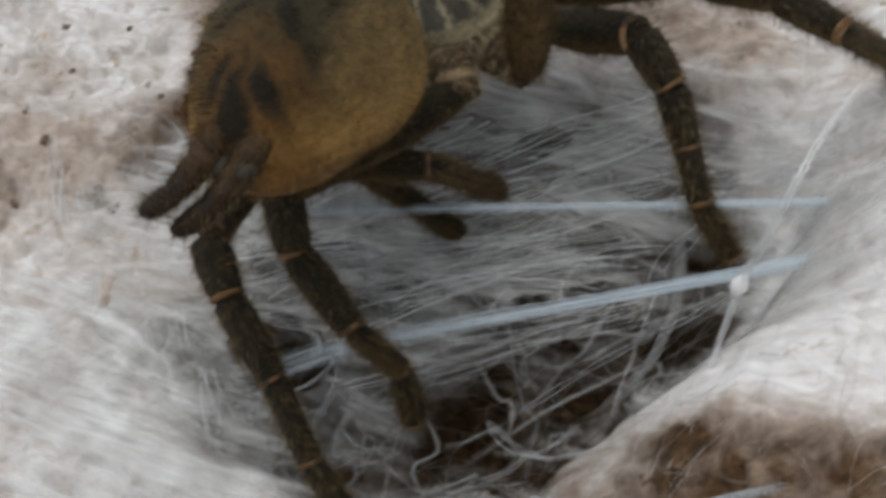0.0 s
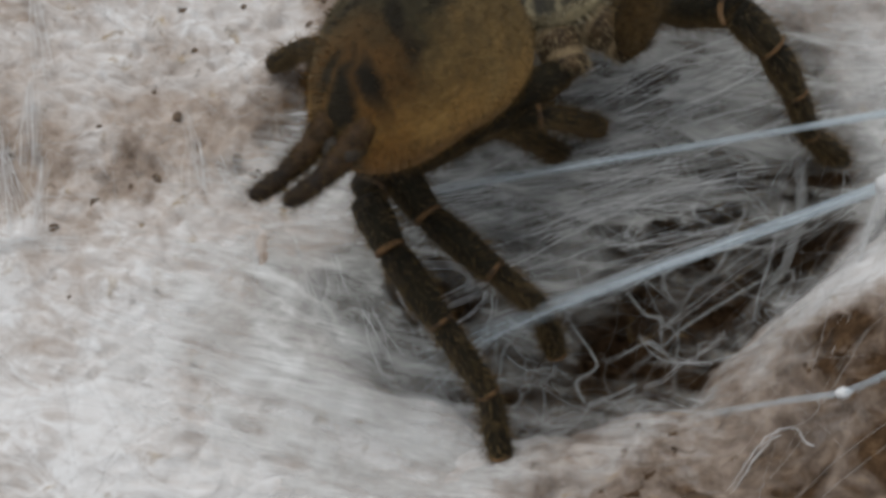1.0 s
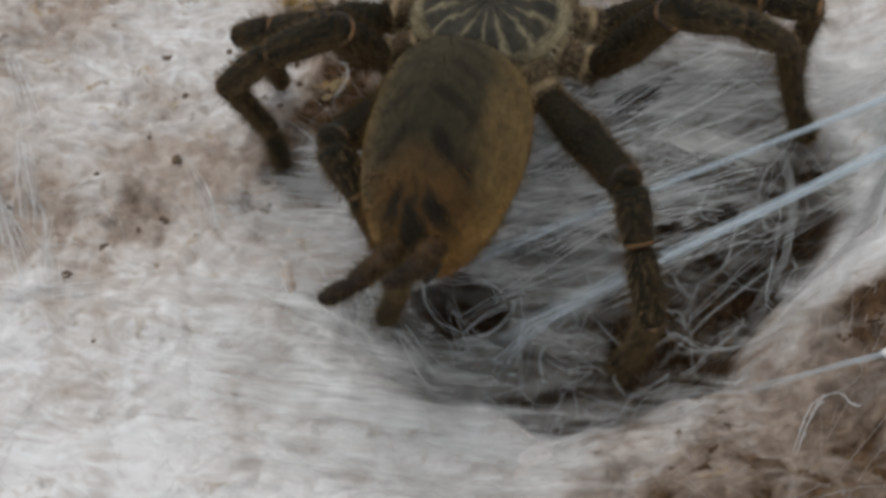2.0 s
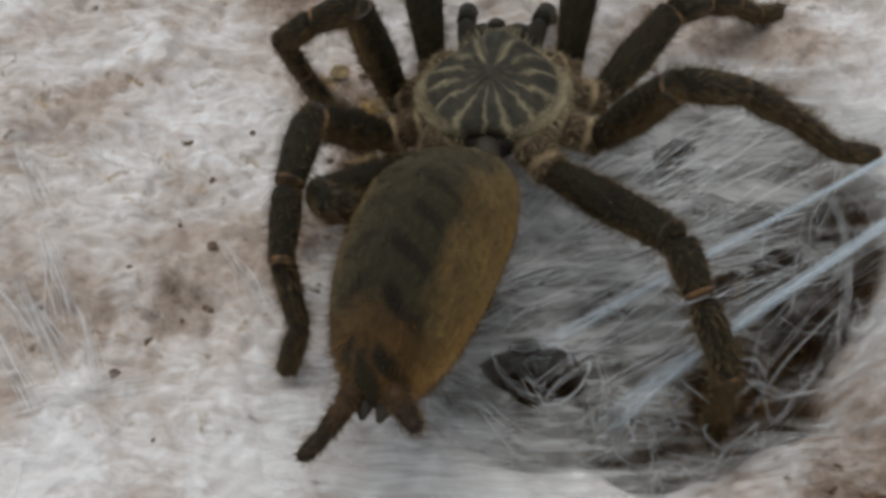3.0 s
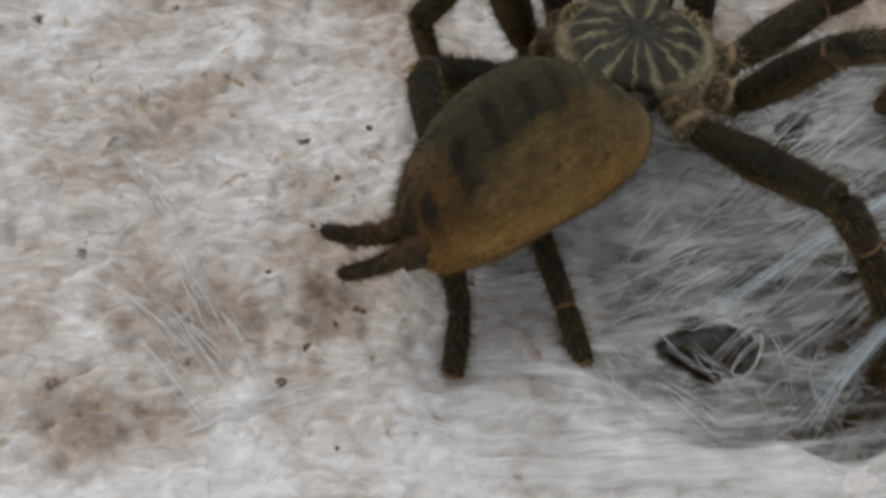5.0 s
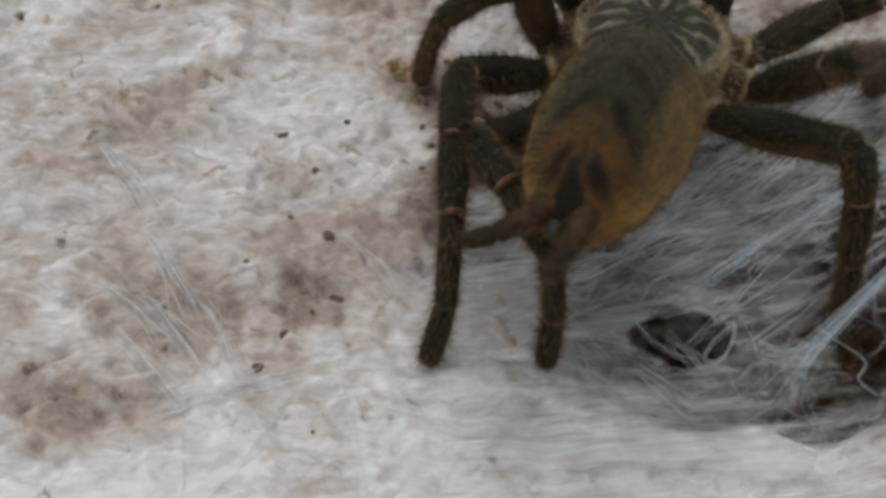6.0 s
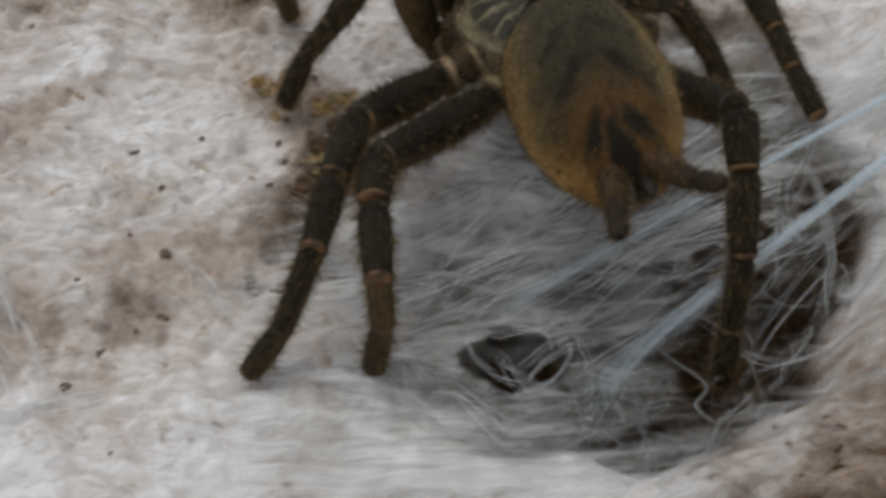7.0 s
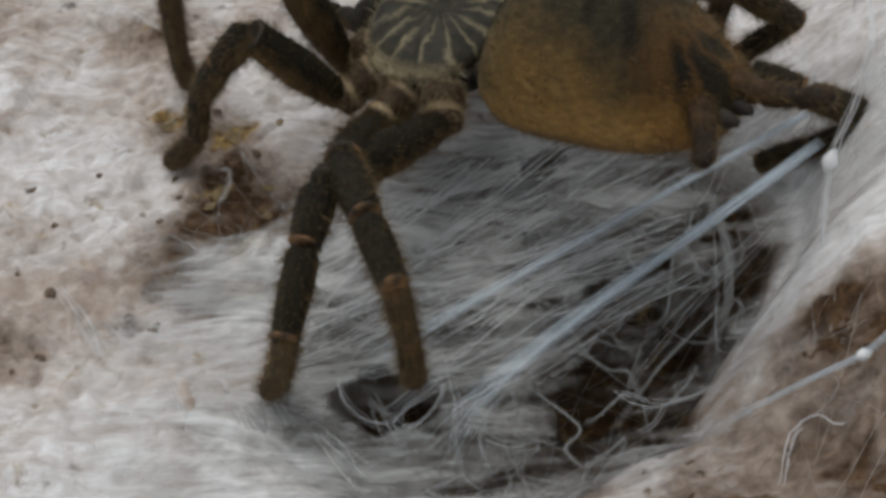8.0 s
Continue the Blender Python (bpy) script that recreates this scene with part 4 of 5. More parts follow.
def crumb(x, y, size, material, name, label, category, seed, tall=0.6):
    """An uneven lump that lies in the mat."""
    rng = np.random.default_rng(seed)
    rings = []
    for r, h in ((0.55, -0.25), (1.0, 0.0), (0.92, 0.35), (0.6, 0.7), (0.2, 0.85)):
        ring = []
        for a in np.linspace(0, 2 * math.pi, 9, endpoint=False):
            w = size * r * (1 + rng.uniform(-0.28, 0.28))
            ring.append((w * math.cos(a) * 1.25, w * math.sin(a), size * tall * h))
        rings.append(ring)
    ob = mesh_object(name, *loft(rings), material, None, smooth=False)
    z = ground_at(x, y) + relief(Vector((x, y, 0.0)))
    ob.matrix_basis = pose(x * CM, y * CM, z * CM, rng.uniform(-12, 12), rng.uniform(-12, 12), rng.uniform(0, 360))
    return tagged(ob, label, category)


for n, (x, y, size) in enumerate(((-2.87, -3.29, 0.055), (-2.6, -0.50, 0.10), (-2.73, 0.50, 0.06), (-3.16, -1.94, 0.10), (-3.47, -2.46, 0.08), (-2.84, -1.58, 0.05), (-1.26, -0.49, 0.06), (-3.6, -0.85, 0.05), (-2.28, 1.26, 0.07), (-1.33, -0.51, 0.05), (-2.54, -1.40, 0.09), (-3.07, -0.22, 0.05))):
    crumb(x, y, 0.75 * size, CRUMB, "soil_crumb", "small dark soil crumb caught in the silk", "crumb", n)
for n, (x, y, size) in enumerate(((-1.51, 2.13, 0.30), (-1.2, 2.32, 0.22), (-0.55, 1.76, 0.24), (-0.23, -0.70, 0.24), (-0.25, -0.23, 0.22), (-0.67, 0.82, 0.16), (-0.1, -0.98, 0.18), (4.62, 1.44, 0.12))):
    crumb(x, y, 0.55 * size, OCHRE_MOSS, "bark_flake", "ochre flake of bark half under the silk", "bark flake", 40 + n, 0.10)


scatter = random.Random(21)
for n in range(26):
    x, y = scatter.uniform(-1.6, 0.15), scatter.uniform(-1.3, 2.3)
    if scatter.random() < 0.5:
        crumb(x, y, scatter.uniform(0.05, 0.12), OCHRE_MOSS, "bark_flake", "ochre flake of bark half under the silk", "bark flake", 200 + n, 0.14)
    else:
        crumb(x, y, scatter.uniform(0.03, 0.07), CRUMB, "soil_crumb", "small dark soil crumb caught in the silk", "crumb", 200 + n)


# ---- the spider (centimetres in its own space: nose along +y, origin at the middle of its fore body) ----
HIPS = {1: (0.9, 0.95), 2: (1.33, 0.38), 3: (1.33, -0.4), 4: (0.76, -0.98)}
LINKS = {1: (2.05, 1.04, 0.76, 1.14, 0.7), 2: (1.55, 0.59, 0.64, 0.61, 0.74), 3: (1.96, 0.93, 0.9, 1.09, 0.75), 4: (2.4, 0.62, 0.92, 0.9, 0.72)}
HIP_DROP = -0.25
PEDICEL = (0.0, -1.2, 0.06)
ABDOMEN_LENGTH = 3.73

spider = tagged(new("spider"), "large hairy brown spider with ochre abdomen on its web", "spider")
spider.empty_display_size = 0.01


def make_carapace():
    sides, rows = 56, 12
    rings = []
    for r in range(rows + 1):
        s = r / rows
        ring = []
        for k in range(sides):
            a = 2 * math.pi * k / sides
            nose = max(0.0, math.sin(a))
            width = 0.98 * (1 - 0.46 * nose ** 1.5)
            length = 1.0 + 0.14 * nose - 0.20 * math.exp(-(((a - 1.5 * math.pi) / 0.38) ** 2))
            x, y = s * width * math.cos(a), s * length * math.sin(a)
            groove = 0.034 * math.sin(15 * a + 0.6 + 1.2 * noise.noise(Vector((x * 2.2, y * 2.2, 4.0)))) * s * (1 - s) * 4 * (0.4 + 0.6 * abs(math.cos(a)))
            head = 0.16 * math.exp(-((x / 0.38) ** 2 + ((y - 0.55) / 0.42) ** 2))
            pit = -0.10 * math.exp(-((x / 0.10) ** 2 + ((y + 0.12) / 0.07) ** 2))
            z = 0.20 + 0.34 * (1 - s ** 2.4) + groove + head + pit
            ring.append((x, y, z))
        rings.append(ring)
    under = [(x * 0.93, y * 0.93, 0.05) for x, y, _ in rings[-1]]
    verts, faces = loft(rings[1:] + [under])
    ob = mesh_object("carapace", verts, faces, CARAPACE, spider, "dark shield with pale radiating lines and pale rim")
    fur("rim_hair", (verts, faces), 2400, 0.13, 0.0055, (0, 0, 0.1), PALE_HAIR, ob, "pale hair fringe", 5, keep=lambda p: np.hypot(p[:, 0] / 0.95, p[:, 1] / 1.02) > 0.86)
    eye = [[(x * r, 0.93 + y * r * 0.6, 0.50 + h) for x, y in ((math.cos(a), math.sin(a)) for a in np.linspace(0, 2 * math.pi, 10, endpoint=False))] for h, r in ((0, 0.12), (0.05, 0.11), (0.09, 0.06))]
    mesh_object("eye_mound", *loft(eye), DARK_SKIN, ob, "black mound of eyes")
    belly = [[(0.62 * r * math.cos(a), 0.85 * r * math.sin(a), z) for a in np.linspace(0, 2 * math.pi, 20, endpoint=False)] for r, z in ((1.05, 0.1), (1.0, -0.2), (0.75, -0.38), (0.3, -0.44))]
    mesh_object("sternum", *loft(belly), DARK_SKIN, spider, "dark underside of the fore body")


def make_abdomen():
    length, sides, rings = ABDOMEN_LENGTH, 30, []
    for s in np.concatenate([np.linspace(0.004, 0.10, 8), np.linspace(0.14, 0.86, 22), np.linspace(0.89, 0.992, 7)]):
        w = 0.96 * (1 - abs((s - 0.5) / 0.5) ** 2.5) ** 0.5
        ring = []
        for k in range(sides):
            a = 2 * math.pi * k / sides
            p = Vector((math.cos(a), s * 3, math.sin(a)))
            wob = 1 + 0.035 * noise.noise(p * 1.3) + 0.02 * noise.noise(p * 3.1)
            up = math.sin(a)
            z = w * wob * up * (0.62 + 0.5 * min(1.0, s / 0.45) if up > 0 else 0.80)
            ring.append((0.85 * w * wob * math.cos(a), -s * length, 1.06 * (z + 0.25 * math.sin(math.pi * s))))
        rings.append(ring)
    verts, faces = loft(rings)
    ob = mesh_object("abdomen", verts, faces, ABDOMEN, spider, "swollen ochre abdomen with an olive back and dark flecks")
    on_back = lambda p: (np.abs(p[:, 0]) < 0.58) & (p[:, 2] > 0.2)
    fur("abdomen_hair", (verts, faces), 5600, 0.11, 0.0032, (0, -1.2, 0.0), GOLD_HAIR, ob, "short golden hair", 6, keep=lambda p: ~on_back(p))
    fur("back_hair", (verts, faces), 5600, 0.10, 0.0032, (0, -1.2, 0.0), BACK_HAIR, ob, "short dark olive hair", 7, keep=on_back)
    fur("rear_hair", (verts, faces), 4200, 0.15, 0.0034, (0, -1.1, 0.0), RUST_HAIR, ob, "long rust-coloured hair round the rear", 16, keep=lambda p: (p[:, 1] < -0.86 * length) & (np.abs(p[:, 0]) > 0.20))
    stalk = limb_rings(0.5, [(0, 0.2), (0.5, 0.17), (1, 0.22)], 12)
    waist = mesh_object("waist", *loft(stalk), DARK_SKIN, spider, "dark narrow waist")
    waist.matrix_basis = pose(0, -0.0130, -0.0006)
    return ob


def make_spinneret(parent, side):
    """A long jointed spinneret, along -y."""
    profile = [(0, 0.11), (0.04, 0.14), (0.28, 0.13), (0.34, 0.105), (0.38, 0.12), (0.62, 0.10), (0.67, 0.078), (0.71, 0.10), (0.9, 0.09), (0.97, 0.07), (1.0, 0.03)]
    skin = loft(limb_rings(-1.02, profile, 12, sag=0.08))
    ob = mesh_object("spinneret", *skin, SPINNERET, parent, "long jointed brown spinneret")
    fur("spinneret_hair", skin, 700, 0.10, 0.0034, (0, -0.9, 0), LEG_HAIR, ob, "brown bristles", 20 + side)
    return ob


def make_segment(name, length, radii, parent, seed, hair=640):
    """A hairy leg segment along +y with a pale band at its far joint."""
    r0, r1, r2 = radii
    profile = [(0, r0 * 0.6), (0.03, r0 * 0.86), (0.1, r0), (0.45, r1), (0.85, r2 * 1.02), (0.94, r2 * 0.96), (0.98, r2 * 0.8), (1.0, r2 * 0.5)]
    skin = loft(limb_rings(length, profile, 12, seed=seed))
    ob = mesh_object(name, *skin, LEG, parent)
    fur("bristles", skin, int(hair * length), 0.13, 0.0036, (0, 0.7, 0), LEG_HAIR, ob, "brown bristles", seed)
    band = limb_rings(0.055, [(0, r2 * 0.92), (0.3, r2 * 1.02), (0.7, r2 * 1.0), (1, r2 * 0.88)], 12, seed=seed)
    band = [[(x, y + 0.945 * length, z) for x, y, z in ring] for ring in band]
    mesh_object("joint_band", *loft(band), JOINT, ob, "pale orange joint")
    return ob


SEGMENTS = ("femur", "patella", "tibia", "metatarsus", "tarsus")
RADII = {"femur": (0.19, 0.25, 0.21), "patella": (0.195, 0.205, 0.175), "tibia": (0.17, 0.18, 0.15), "metatarsus": (0.14, 0.135, 0.13), "tarsus": (0.125, 0.14, 0.13)}


def make_leg(side, number):
    lengths = dict(zip(SEGMENTS, LINKS[number]))
    seed = 10 * number + (1 if side > 0 else 0)
    hx, hy = HIPS[number]
    root = np.array([0.45 * side, hy * 0.62, 0.0])
    hip = np.array([side * hx, hy, HIP_DROP])
    way = hip - root
    long = np.linalg.norm(way)
    skin = loft(limb_rings(long + 0.1, [(0, 0.2), (0.3, 0.27), (0.6, 0.24), (0.68, 0.2), (0.75, 0.24), (0.95, 0.22), (1, 0.12)], 12, seed=seed))
    coxa = mesh_object("coxa", *skin, COXA, spider, "tan hairy leg base")
    coxa.matrix_basis = aimed(root, way)
    fur("bristles", skin, 800, 0.10, 0.0036, (0, 0.9, 0), COXA_HAIR, coxa, "pale bristles", seed + 3)
    return {name: make_segment(name, lengths[name], RADII[name], spider, seed + i) for i, name in enumerate(SEGMENTS)}


def aimed(start, way, up=(0, 0, 1)):
    """A pose with +y along way, from centimetres."""
    y = Vector(way).normalized()
    x = y.cross(Vector(up))
    if x.length < 1e-4:
        x = y.cross(Vector((1, 0, 0)))
    x.normalize()
    z = x.cross(y)
    m = Matrix((x, y, z)).transposed().to_4x4()
    m.translation = Vector(start) * CM
    return m


make_carapace()
abdomen = make_abdomen()
spinnerets = {side: make_spinneret(abdomen, side) for side in (-1, 1)}
for x, y, z, turn in ((-0.13, -3.58, -0.08, 8), (0.13, -3.58, -0.08, -8)):
    short = mesh_object("short_spinneret", *loft(limb_rings(-0.3, [(0, 0.10), (0.6, 0.085), (1, 0.03)], 10)), DARK_SKIN, abdomen, "short dark spinneret")
    short.matrix_basis = pose(x * CM, y * CM, z * CM, 20, 0, turn)
for side in (-1, 1):
    fang = loft(limb_rings(0.75, [(0, 0.2), (0.3, 0.27), (0.7, 0.25), (1, 0.1)], 12))
    jaw = mesh_object("chelicera", *fang, LEG, spider, "dark bulky jaw")
    jaw.matrix_basis = aimed((0.2 * side, 0.85, 0.2), (0.05 * side, 0.8, -0.45))
    start = np.array([0.36 * side, 0.9, -0.05])
    for name, way, r in (("palp_femur", (0.14 * side, 0.75, 0.05), 0.15), ("palp_tibia", (0.06 * side, 0.7, -0.3), 0.14), ("palp_tarsus", (0.02, 0.4, -0.6), 0.12)):
        skin = loft(limb_rings(float(np.linalg.norm(way)), [(0, r * 0.7), (0.15, r), (0.8, r * 0.95), (1, r * 0.5)], 12))
        piece = mesh_object(name, *skin, LEG, spider)
        piece.matrix_basis = aimed(start, way)
        start = start + np.array(way)
legs = {(side, number): make_leg(side, number) for side in (-1, 1) for number in (1, 2, 3, 4)}


# ---- how it moves ----
def glide(rows, t):
    """Rows (seconds, values...) joined by curves that don't overshoot."""
    rows = np.asarray(rows, float)
    ts, vs = rows[:, 0], rows[:, 1:]
    if t <= ts[0]:
        return vs[0]
    if t >= ts[-1]:
        return vs[-1]
    i = int(np.searchsorted(ts, t, "right")) - 1
    h = np.diff(ts)
    d = np.diff(vs, axis=0) / h[:, None]

    def slope(k):
        if k == 0 or k == len(ts) - 1:
            return d[0] * 0 if k == 0 else d[-1] * 0
        a, b = d[k - 1], d[k]
        return np.where(a * b > 0, 2 * a * b / np.where(np.abs(a + b) < 1e-9, 1, a + b), 0)

    s = (t - ts[i]) / h[i]
    return (2 * s**3 - 3 * s**2 + 1) * vs[i] + (s**3 - 2 * s**2 + s) * h[i] * slope(i) + (3 * s**2 - 2 * s**3) * vs[i + 1] + (s**3 - s**2) * h[i] * slope(i + 1)


# seconds; place in cm; heading clockwise from +y, nose up, lean (degrees)
BODY = [
    (0, 1.91, 1.35, 1.36, -4.8, -11.8, 3.2),
    (0.5, 1.9, 1.57, 1.16, -2.3, -8.1, 3.8),
    (1, 1.85, 1.03, 1.23, -0.8, -10.8, 3.7),
    (1.2, 1.75, 1.2, 1.17, -5.9, -9.2, 2.8),
    (2.3, 1.3, 0.83, 1.08, -1.9, -3.9, -0.6),
    (2.5, 1.22, 1.09, 0.88, -0.9, -3.2, -4.4),
    (3, 0.91, 1.04, 0.72, 4.1, -4.1, -4.4),
    (3.5, 0.96, 0.9, 0.83, 7.4, -3.1, -4.4),
    (4, 0.67, 1.05, 0.55, 14.3, -0.2, -6.3),
    (4.5, 0.84, 1.12, 0.79, 11, -4, -2.7),
    (5, 1.03, 1.37, 0.83, 9.8, -1.8, -0.7),
    (6.3, 1.76, 1.25, 0.95, 10.9, -4, -1.7),
    (6.5, 2.01, 1.33, 0.9, 8.8, -4, -1.9),
    (7, 2.03, 1.95, 0.94, -9.6, -3.7, -4.2),
    (7.5, 2.04, 2.15, 0.98, -30.5, -3.5, -3.7),
    (8, 2.19, 1.92, 1.09, -36.9, -5.4, -3.4),
]
# seconds; turn of the abdomen to its left, tail down, roll
TAIL = [
    (0, 1.3, -27.9, -5),
    (0.5, -4.8, -16, -8.4),
    (1, -7.4, -25.9, -9.1),
    (1.2, -9.4, -25.4, -8.1),
    (2.3, -3.7, -14.8, -6.3),
    (2.5, -13.8, -13.6, -6.6),
    (3, -12.8, -1.8, -5.7),
    (3.5, -16.9, -4.1, -6.2),
    (4, -18.3, -2.9, -11.7),
    (4.5, -27.8, -1.6, -18.6),
    (5, -41.4, -7.5, -14),
    (6.3, -6.7, -22.1, 0),
    (6.5, 2.6, -25.4, -0.2),
    (7, -3, -21.3, -8.7),
    (7.5, -4.9, -26.1, -5),
    (8, 2.7, -21, -1.4),
]
# seconds; left spinneret: sideways, up; right spinneret: sideways, up (degrees)
FEELERS = [
    (0, -14, -27, -38, -42),
    (0.2, -58, 0, -50, -6),
    (0.4, -45, -10, -40, -16),
    (0.5, -4, -38, -10, -42),
    (0.7, 30, -42, 20, -42),
    (0.8, 25, -40, 18, -42),
    (1, -31, -36, -36, -38),
    (1.2, -34, -11, -40, -14),
    (2.3, -40, -12, 4, 11),
    (2.5, -18, -1, 41, 10),
    (3, -22, -17, 41, 20),
    (3.5, -3, -20, 56, 22),
    (4, -28, -30, -4, -34),
    (4.5, 16, 12, -6, -34),
    (5, -13, 18, -32, -15),
    (6.3, -60, -35, 10, -22),
    (6.5, -35, -30, 56, -30),
    (7, -12, -14, 28, -7),
    (7.5, -22, -25, 45, -28),
    (8, -45, -8, 20, -18),
]
# seconds; foot in cm; bearing of the femur clockwise from +y, its rise, twist of the leg about its reach (degrees)
STEPS, BENDS = {}, {}
STEPS[-1, 1] = [
    (0, 2.83, -0.19, -0.55, -165, 5, 0),
    (0.5, 2.73, -0.18, -0.54, -165, 5, 0),
    (1, 2.48, -0.04, -0.54, -165, 5, 0),
    (2.5, -0.6, 5.52, 0.31, -12, 50, 0),
    (5, -0.8, 5.34, 0.29, -15, 50, 0),
    (8, -1.32, 2.74, 0.07, -121, 72, 0),
]
STEPS[-1, 2] = [
    (0, -0.41, 3.92, 0.17, -58, 38, 0),
    (1, -1.5, 0.35, -0.11, -185, 7, 15),
    (1.2, -1.52, 0.26, -0.07, -193, 6, 17),
    (3, -1.23, 1.58, -0.06, -83, 74, 0),
    (3.5, -1.24, 1.78, -0.04, -78, 70, 0),
    (4, -1.19, 1.7, -0.06, -66, 72, 0),
    (6.3, -1.29, 1.95, 0.01, -147, 61, 4),
    (6.5, -1.07, 2.45, 0.05, -149, 43, 0),
    (7, -1.26, 1.5, 0.08, -111, 76, 18),
    (7.5, -1.4, 1.7, -0.37, -110, 50, 89),
    (8, -1.37, 1.38, -0.11, -107, 54, -13),
]
STEPS[-1, 3] = [
    (0, 3.04, 0.38, -0.3, -192, 3, 0),
    (0.5, 2.97, 0.29, -0.31, -192, 1, 0),
    (1, 2.82, 0.33, -0.31, -187, -2, 0),
    (1.2, 2.8, 0.21, -0.32, -188, 0, 0),
    (2.3, -1.95, -1.11, -0.33, -161, 67, 44),
    (2.5, -1.38, -2.46, -0.01, -148, 49, -17),
    (3, -1.43, -2.38, -0.3, -146, 47, -15),
    (3.5, -1.48, -2.33, -0.36, -142, 46, -12),
    (4, -1.5, -2.4, -0.34, -130, 48, 2),
    (4.5, -1.52, -2.5, -0.26, -129, 42, 12),
    (5, -1.55, -2.52, -0.32, -123, 33, -23),
    (6.3, -1.56, -2.54, -0.32, -136, 32, -23),
    (6.5, -1.49, -2.53, -0.32, -138, 31, -29),
    (7, -1.46, -2.43, -0.32, -147, 21, -33),
    (7.5, -1.3, -2.37, -0.29, -152, 20, -39),
    (8, 1.84, -2.32, -0.01, -175, 30, -8),
]
STEPS[-1, 4] = [
    (0, 3.04, -3.77, -0.33, -177, 2, 0),
    (0.5, 2.95, -4.14, -0.1, -176, -15, -11),
    (1, 2.88, -4.15, -0.16, -180, 8, -31),
    (1.2, 2.96, -4.03, -0.25, -182, 8, -23),
    (2.3, 0, -2.23, -0.65, -154, 38, -79),
    (2.5, 0.02, -2.3, -0.45, -148, 35, -90),
    (3, 0, -2.32, -0.42, -147, 34, -110),
    (3.5, -0.02, -2.34, -0.4, -143, 37, -130),
    (4, -0.04, -2.36, -0.4, -148, 36, -150),
    (4.5, -0.11, -2.4, -0.36, -143, 34, -150),
    (5, -0.05, -2.43, -0.36, -134, 31, -150),
    (6.3, -0.27, -2.7, -0.19, -135, 22, -15),
    (6.5, -0.19, -2.68, -0.15, -137, 23, -19),
    (7, -0.08, -2.41, -0.28, -142, 17, -24),
    (7.5, 0.21, -2.48, -0.25, -147, 16, -29),
    (8, 0.23, -2.14, -0.35, -149, 21, -36),
]
STEPS[1, 1] = [
    (0, 7, 2.43, 0.63, 91, 22, 37),
    (2.5, 3.4, 6, 0.35, 10, 45, 0),
    (5, 3.2, 6.2, 0.35, 10, 45, 0),
    (8, 4.2, 5.52, 0.31, 30, 45, 0),
]
STEPS[1, 2] = [
    (0, 5.78, 0.13, -0.11, 114, 31, 27),
    (0.5, 5.74, 0.33, -0.18, 127, 25, 0),
    (1, 5.71, 0.46, -0.42, 119, 32, 40),
    (1.2, 5.55, 0.19, -0.13, 112, 0, 40),
    (3, 5.15, 3.69, -0.02, 41, 19, -5),
    (3.5, 5.19, 3.55, -0.05, 43, 15, -6),
    (4, 5.3, 2.85, 0.1, 51, 13, 0),
    (4.5, 5.48, 2.14, 0.26, 59, 11, 0),
    (7, 5.49, 0.94, 0.09, 63, 0, 3),
    (8, 5.26, 2.29, 0.12, 110, 20, 0),
]
STEPS[1, 3] = [
    (0, 3.61, 2.97, 1.51, 146, 74, 0),
    (0.5, 3.63, 2.31, 1.39, 167, 67, 0),
    (1, 3.74, 1.72, 1.18, 148, 69, 0),
    (1.2, 4.16, 0.14, -1.19, 127, 45, -104),
    (2.3, 5.72, 0.88, 0.02, 125, 61, 4),
    (2.5, 5.75, 0.92, -0.03, 134, 59, 18),
    (3, 5.78, 0.74, 0.16, 134, 58, 2),
    (3.5, 5.56, 0.8, 0.15, 133, 58, 4),
    (4, 5.17, 0.7, -0.12, 136, 57, -3),
    (4.5, 4.48, 1.17, -0.08, 139, 58, 0),
    (5, 4.52, 1.24, -0.07, 146, 56, 0),
    (6.3, 4.86, 1.45, 0, 179, 48, 0),
    (6.5, 4.63, 1.39, 0.02, 231, 64, -25),
    (7, 4.49, 1.37, -0.04, 247, 31, -33),
    (7.5, 5.95, 1.19, 0.34, 154, 72, -7),
    (8, 5.06, 1.96, 0.08, 120, 44, 0),
]
STEPS[1, 4] = [
    (0, 3.19, -2.52, -0.41, 203, 18, -22),
    (0.5, 3.19, -2.56, -0.56, 207, -2, -23),
    (1, 3.06, -2.67, -0.5, 215, 9, -27),
    (1.2, 3.01, -2.7, -0.53, 210, 10, -25),
    (2.3, 3.5, -2.79, -0.87, 140, 25, -1),
    (2.5, 3.54, -2.7, -0.96, 144, 23, 9),
    (3, 3.56, -2.73, -0.97, 144, 22, 13),
    (3.5, 3.54, -2.85, -0.88, 146, 25, 18),
    (4, 3.46, -2.72, -0.95, 144, 21, 4),
    (4.5, 3.38, -2.64, -1.02, 149, 22, 15),
    (5, 3.46, -2.44, -1.32, 152, 20, -6),
    (6.3, 3.39, -2.17, -0.99, 154, 32, 0),
    (6.5, 3.54, -2.16, -0.94, 157, 31, 0),
    (7, 3.74, -2.55, -0.69, 154, 25, 0),
    (7.5, 5.87, 0.64, -0.17, 127, 9, 0),
    (8, 5.83, 0.66, -0.03, 110, 6, 0),
]
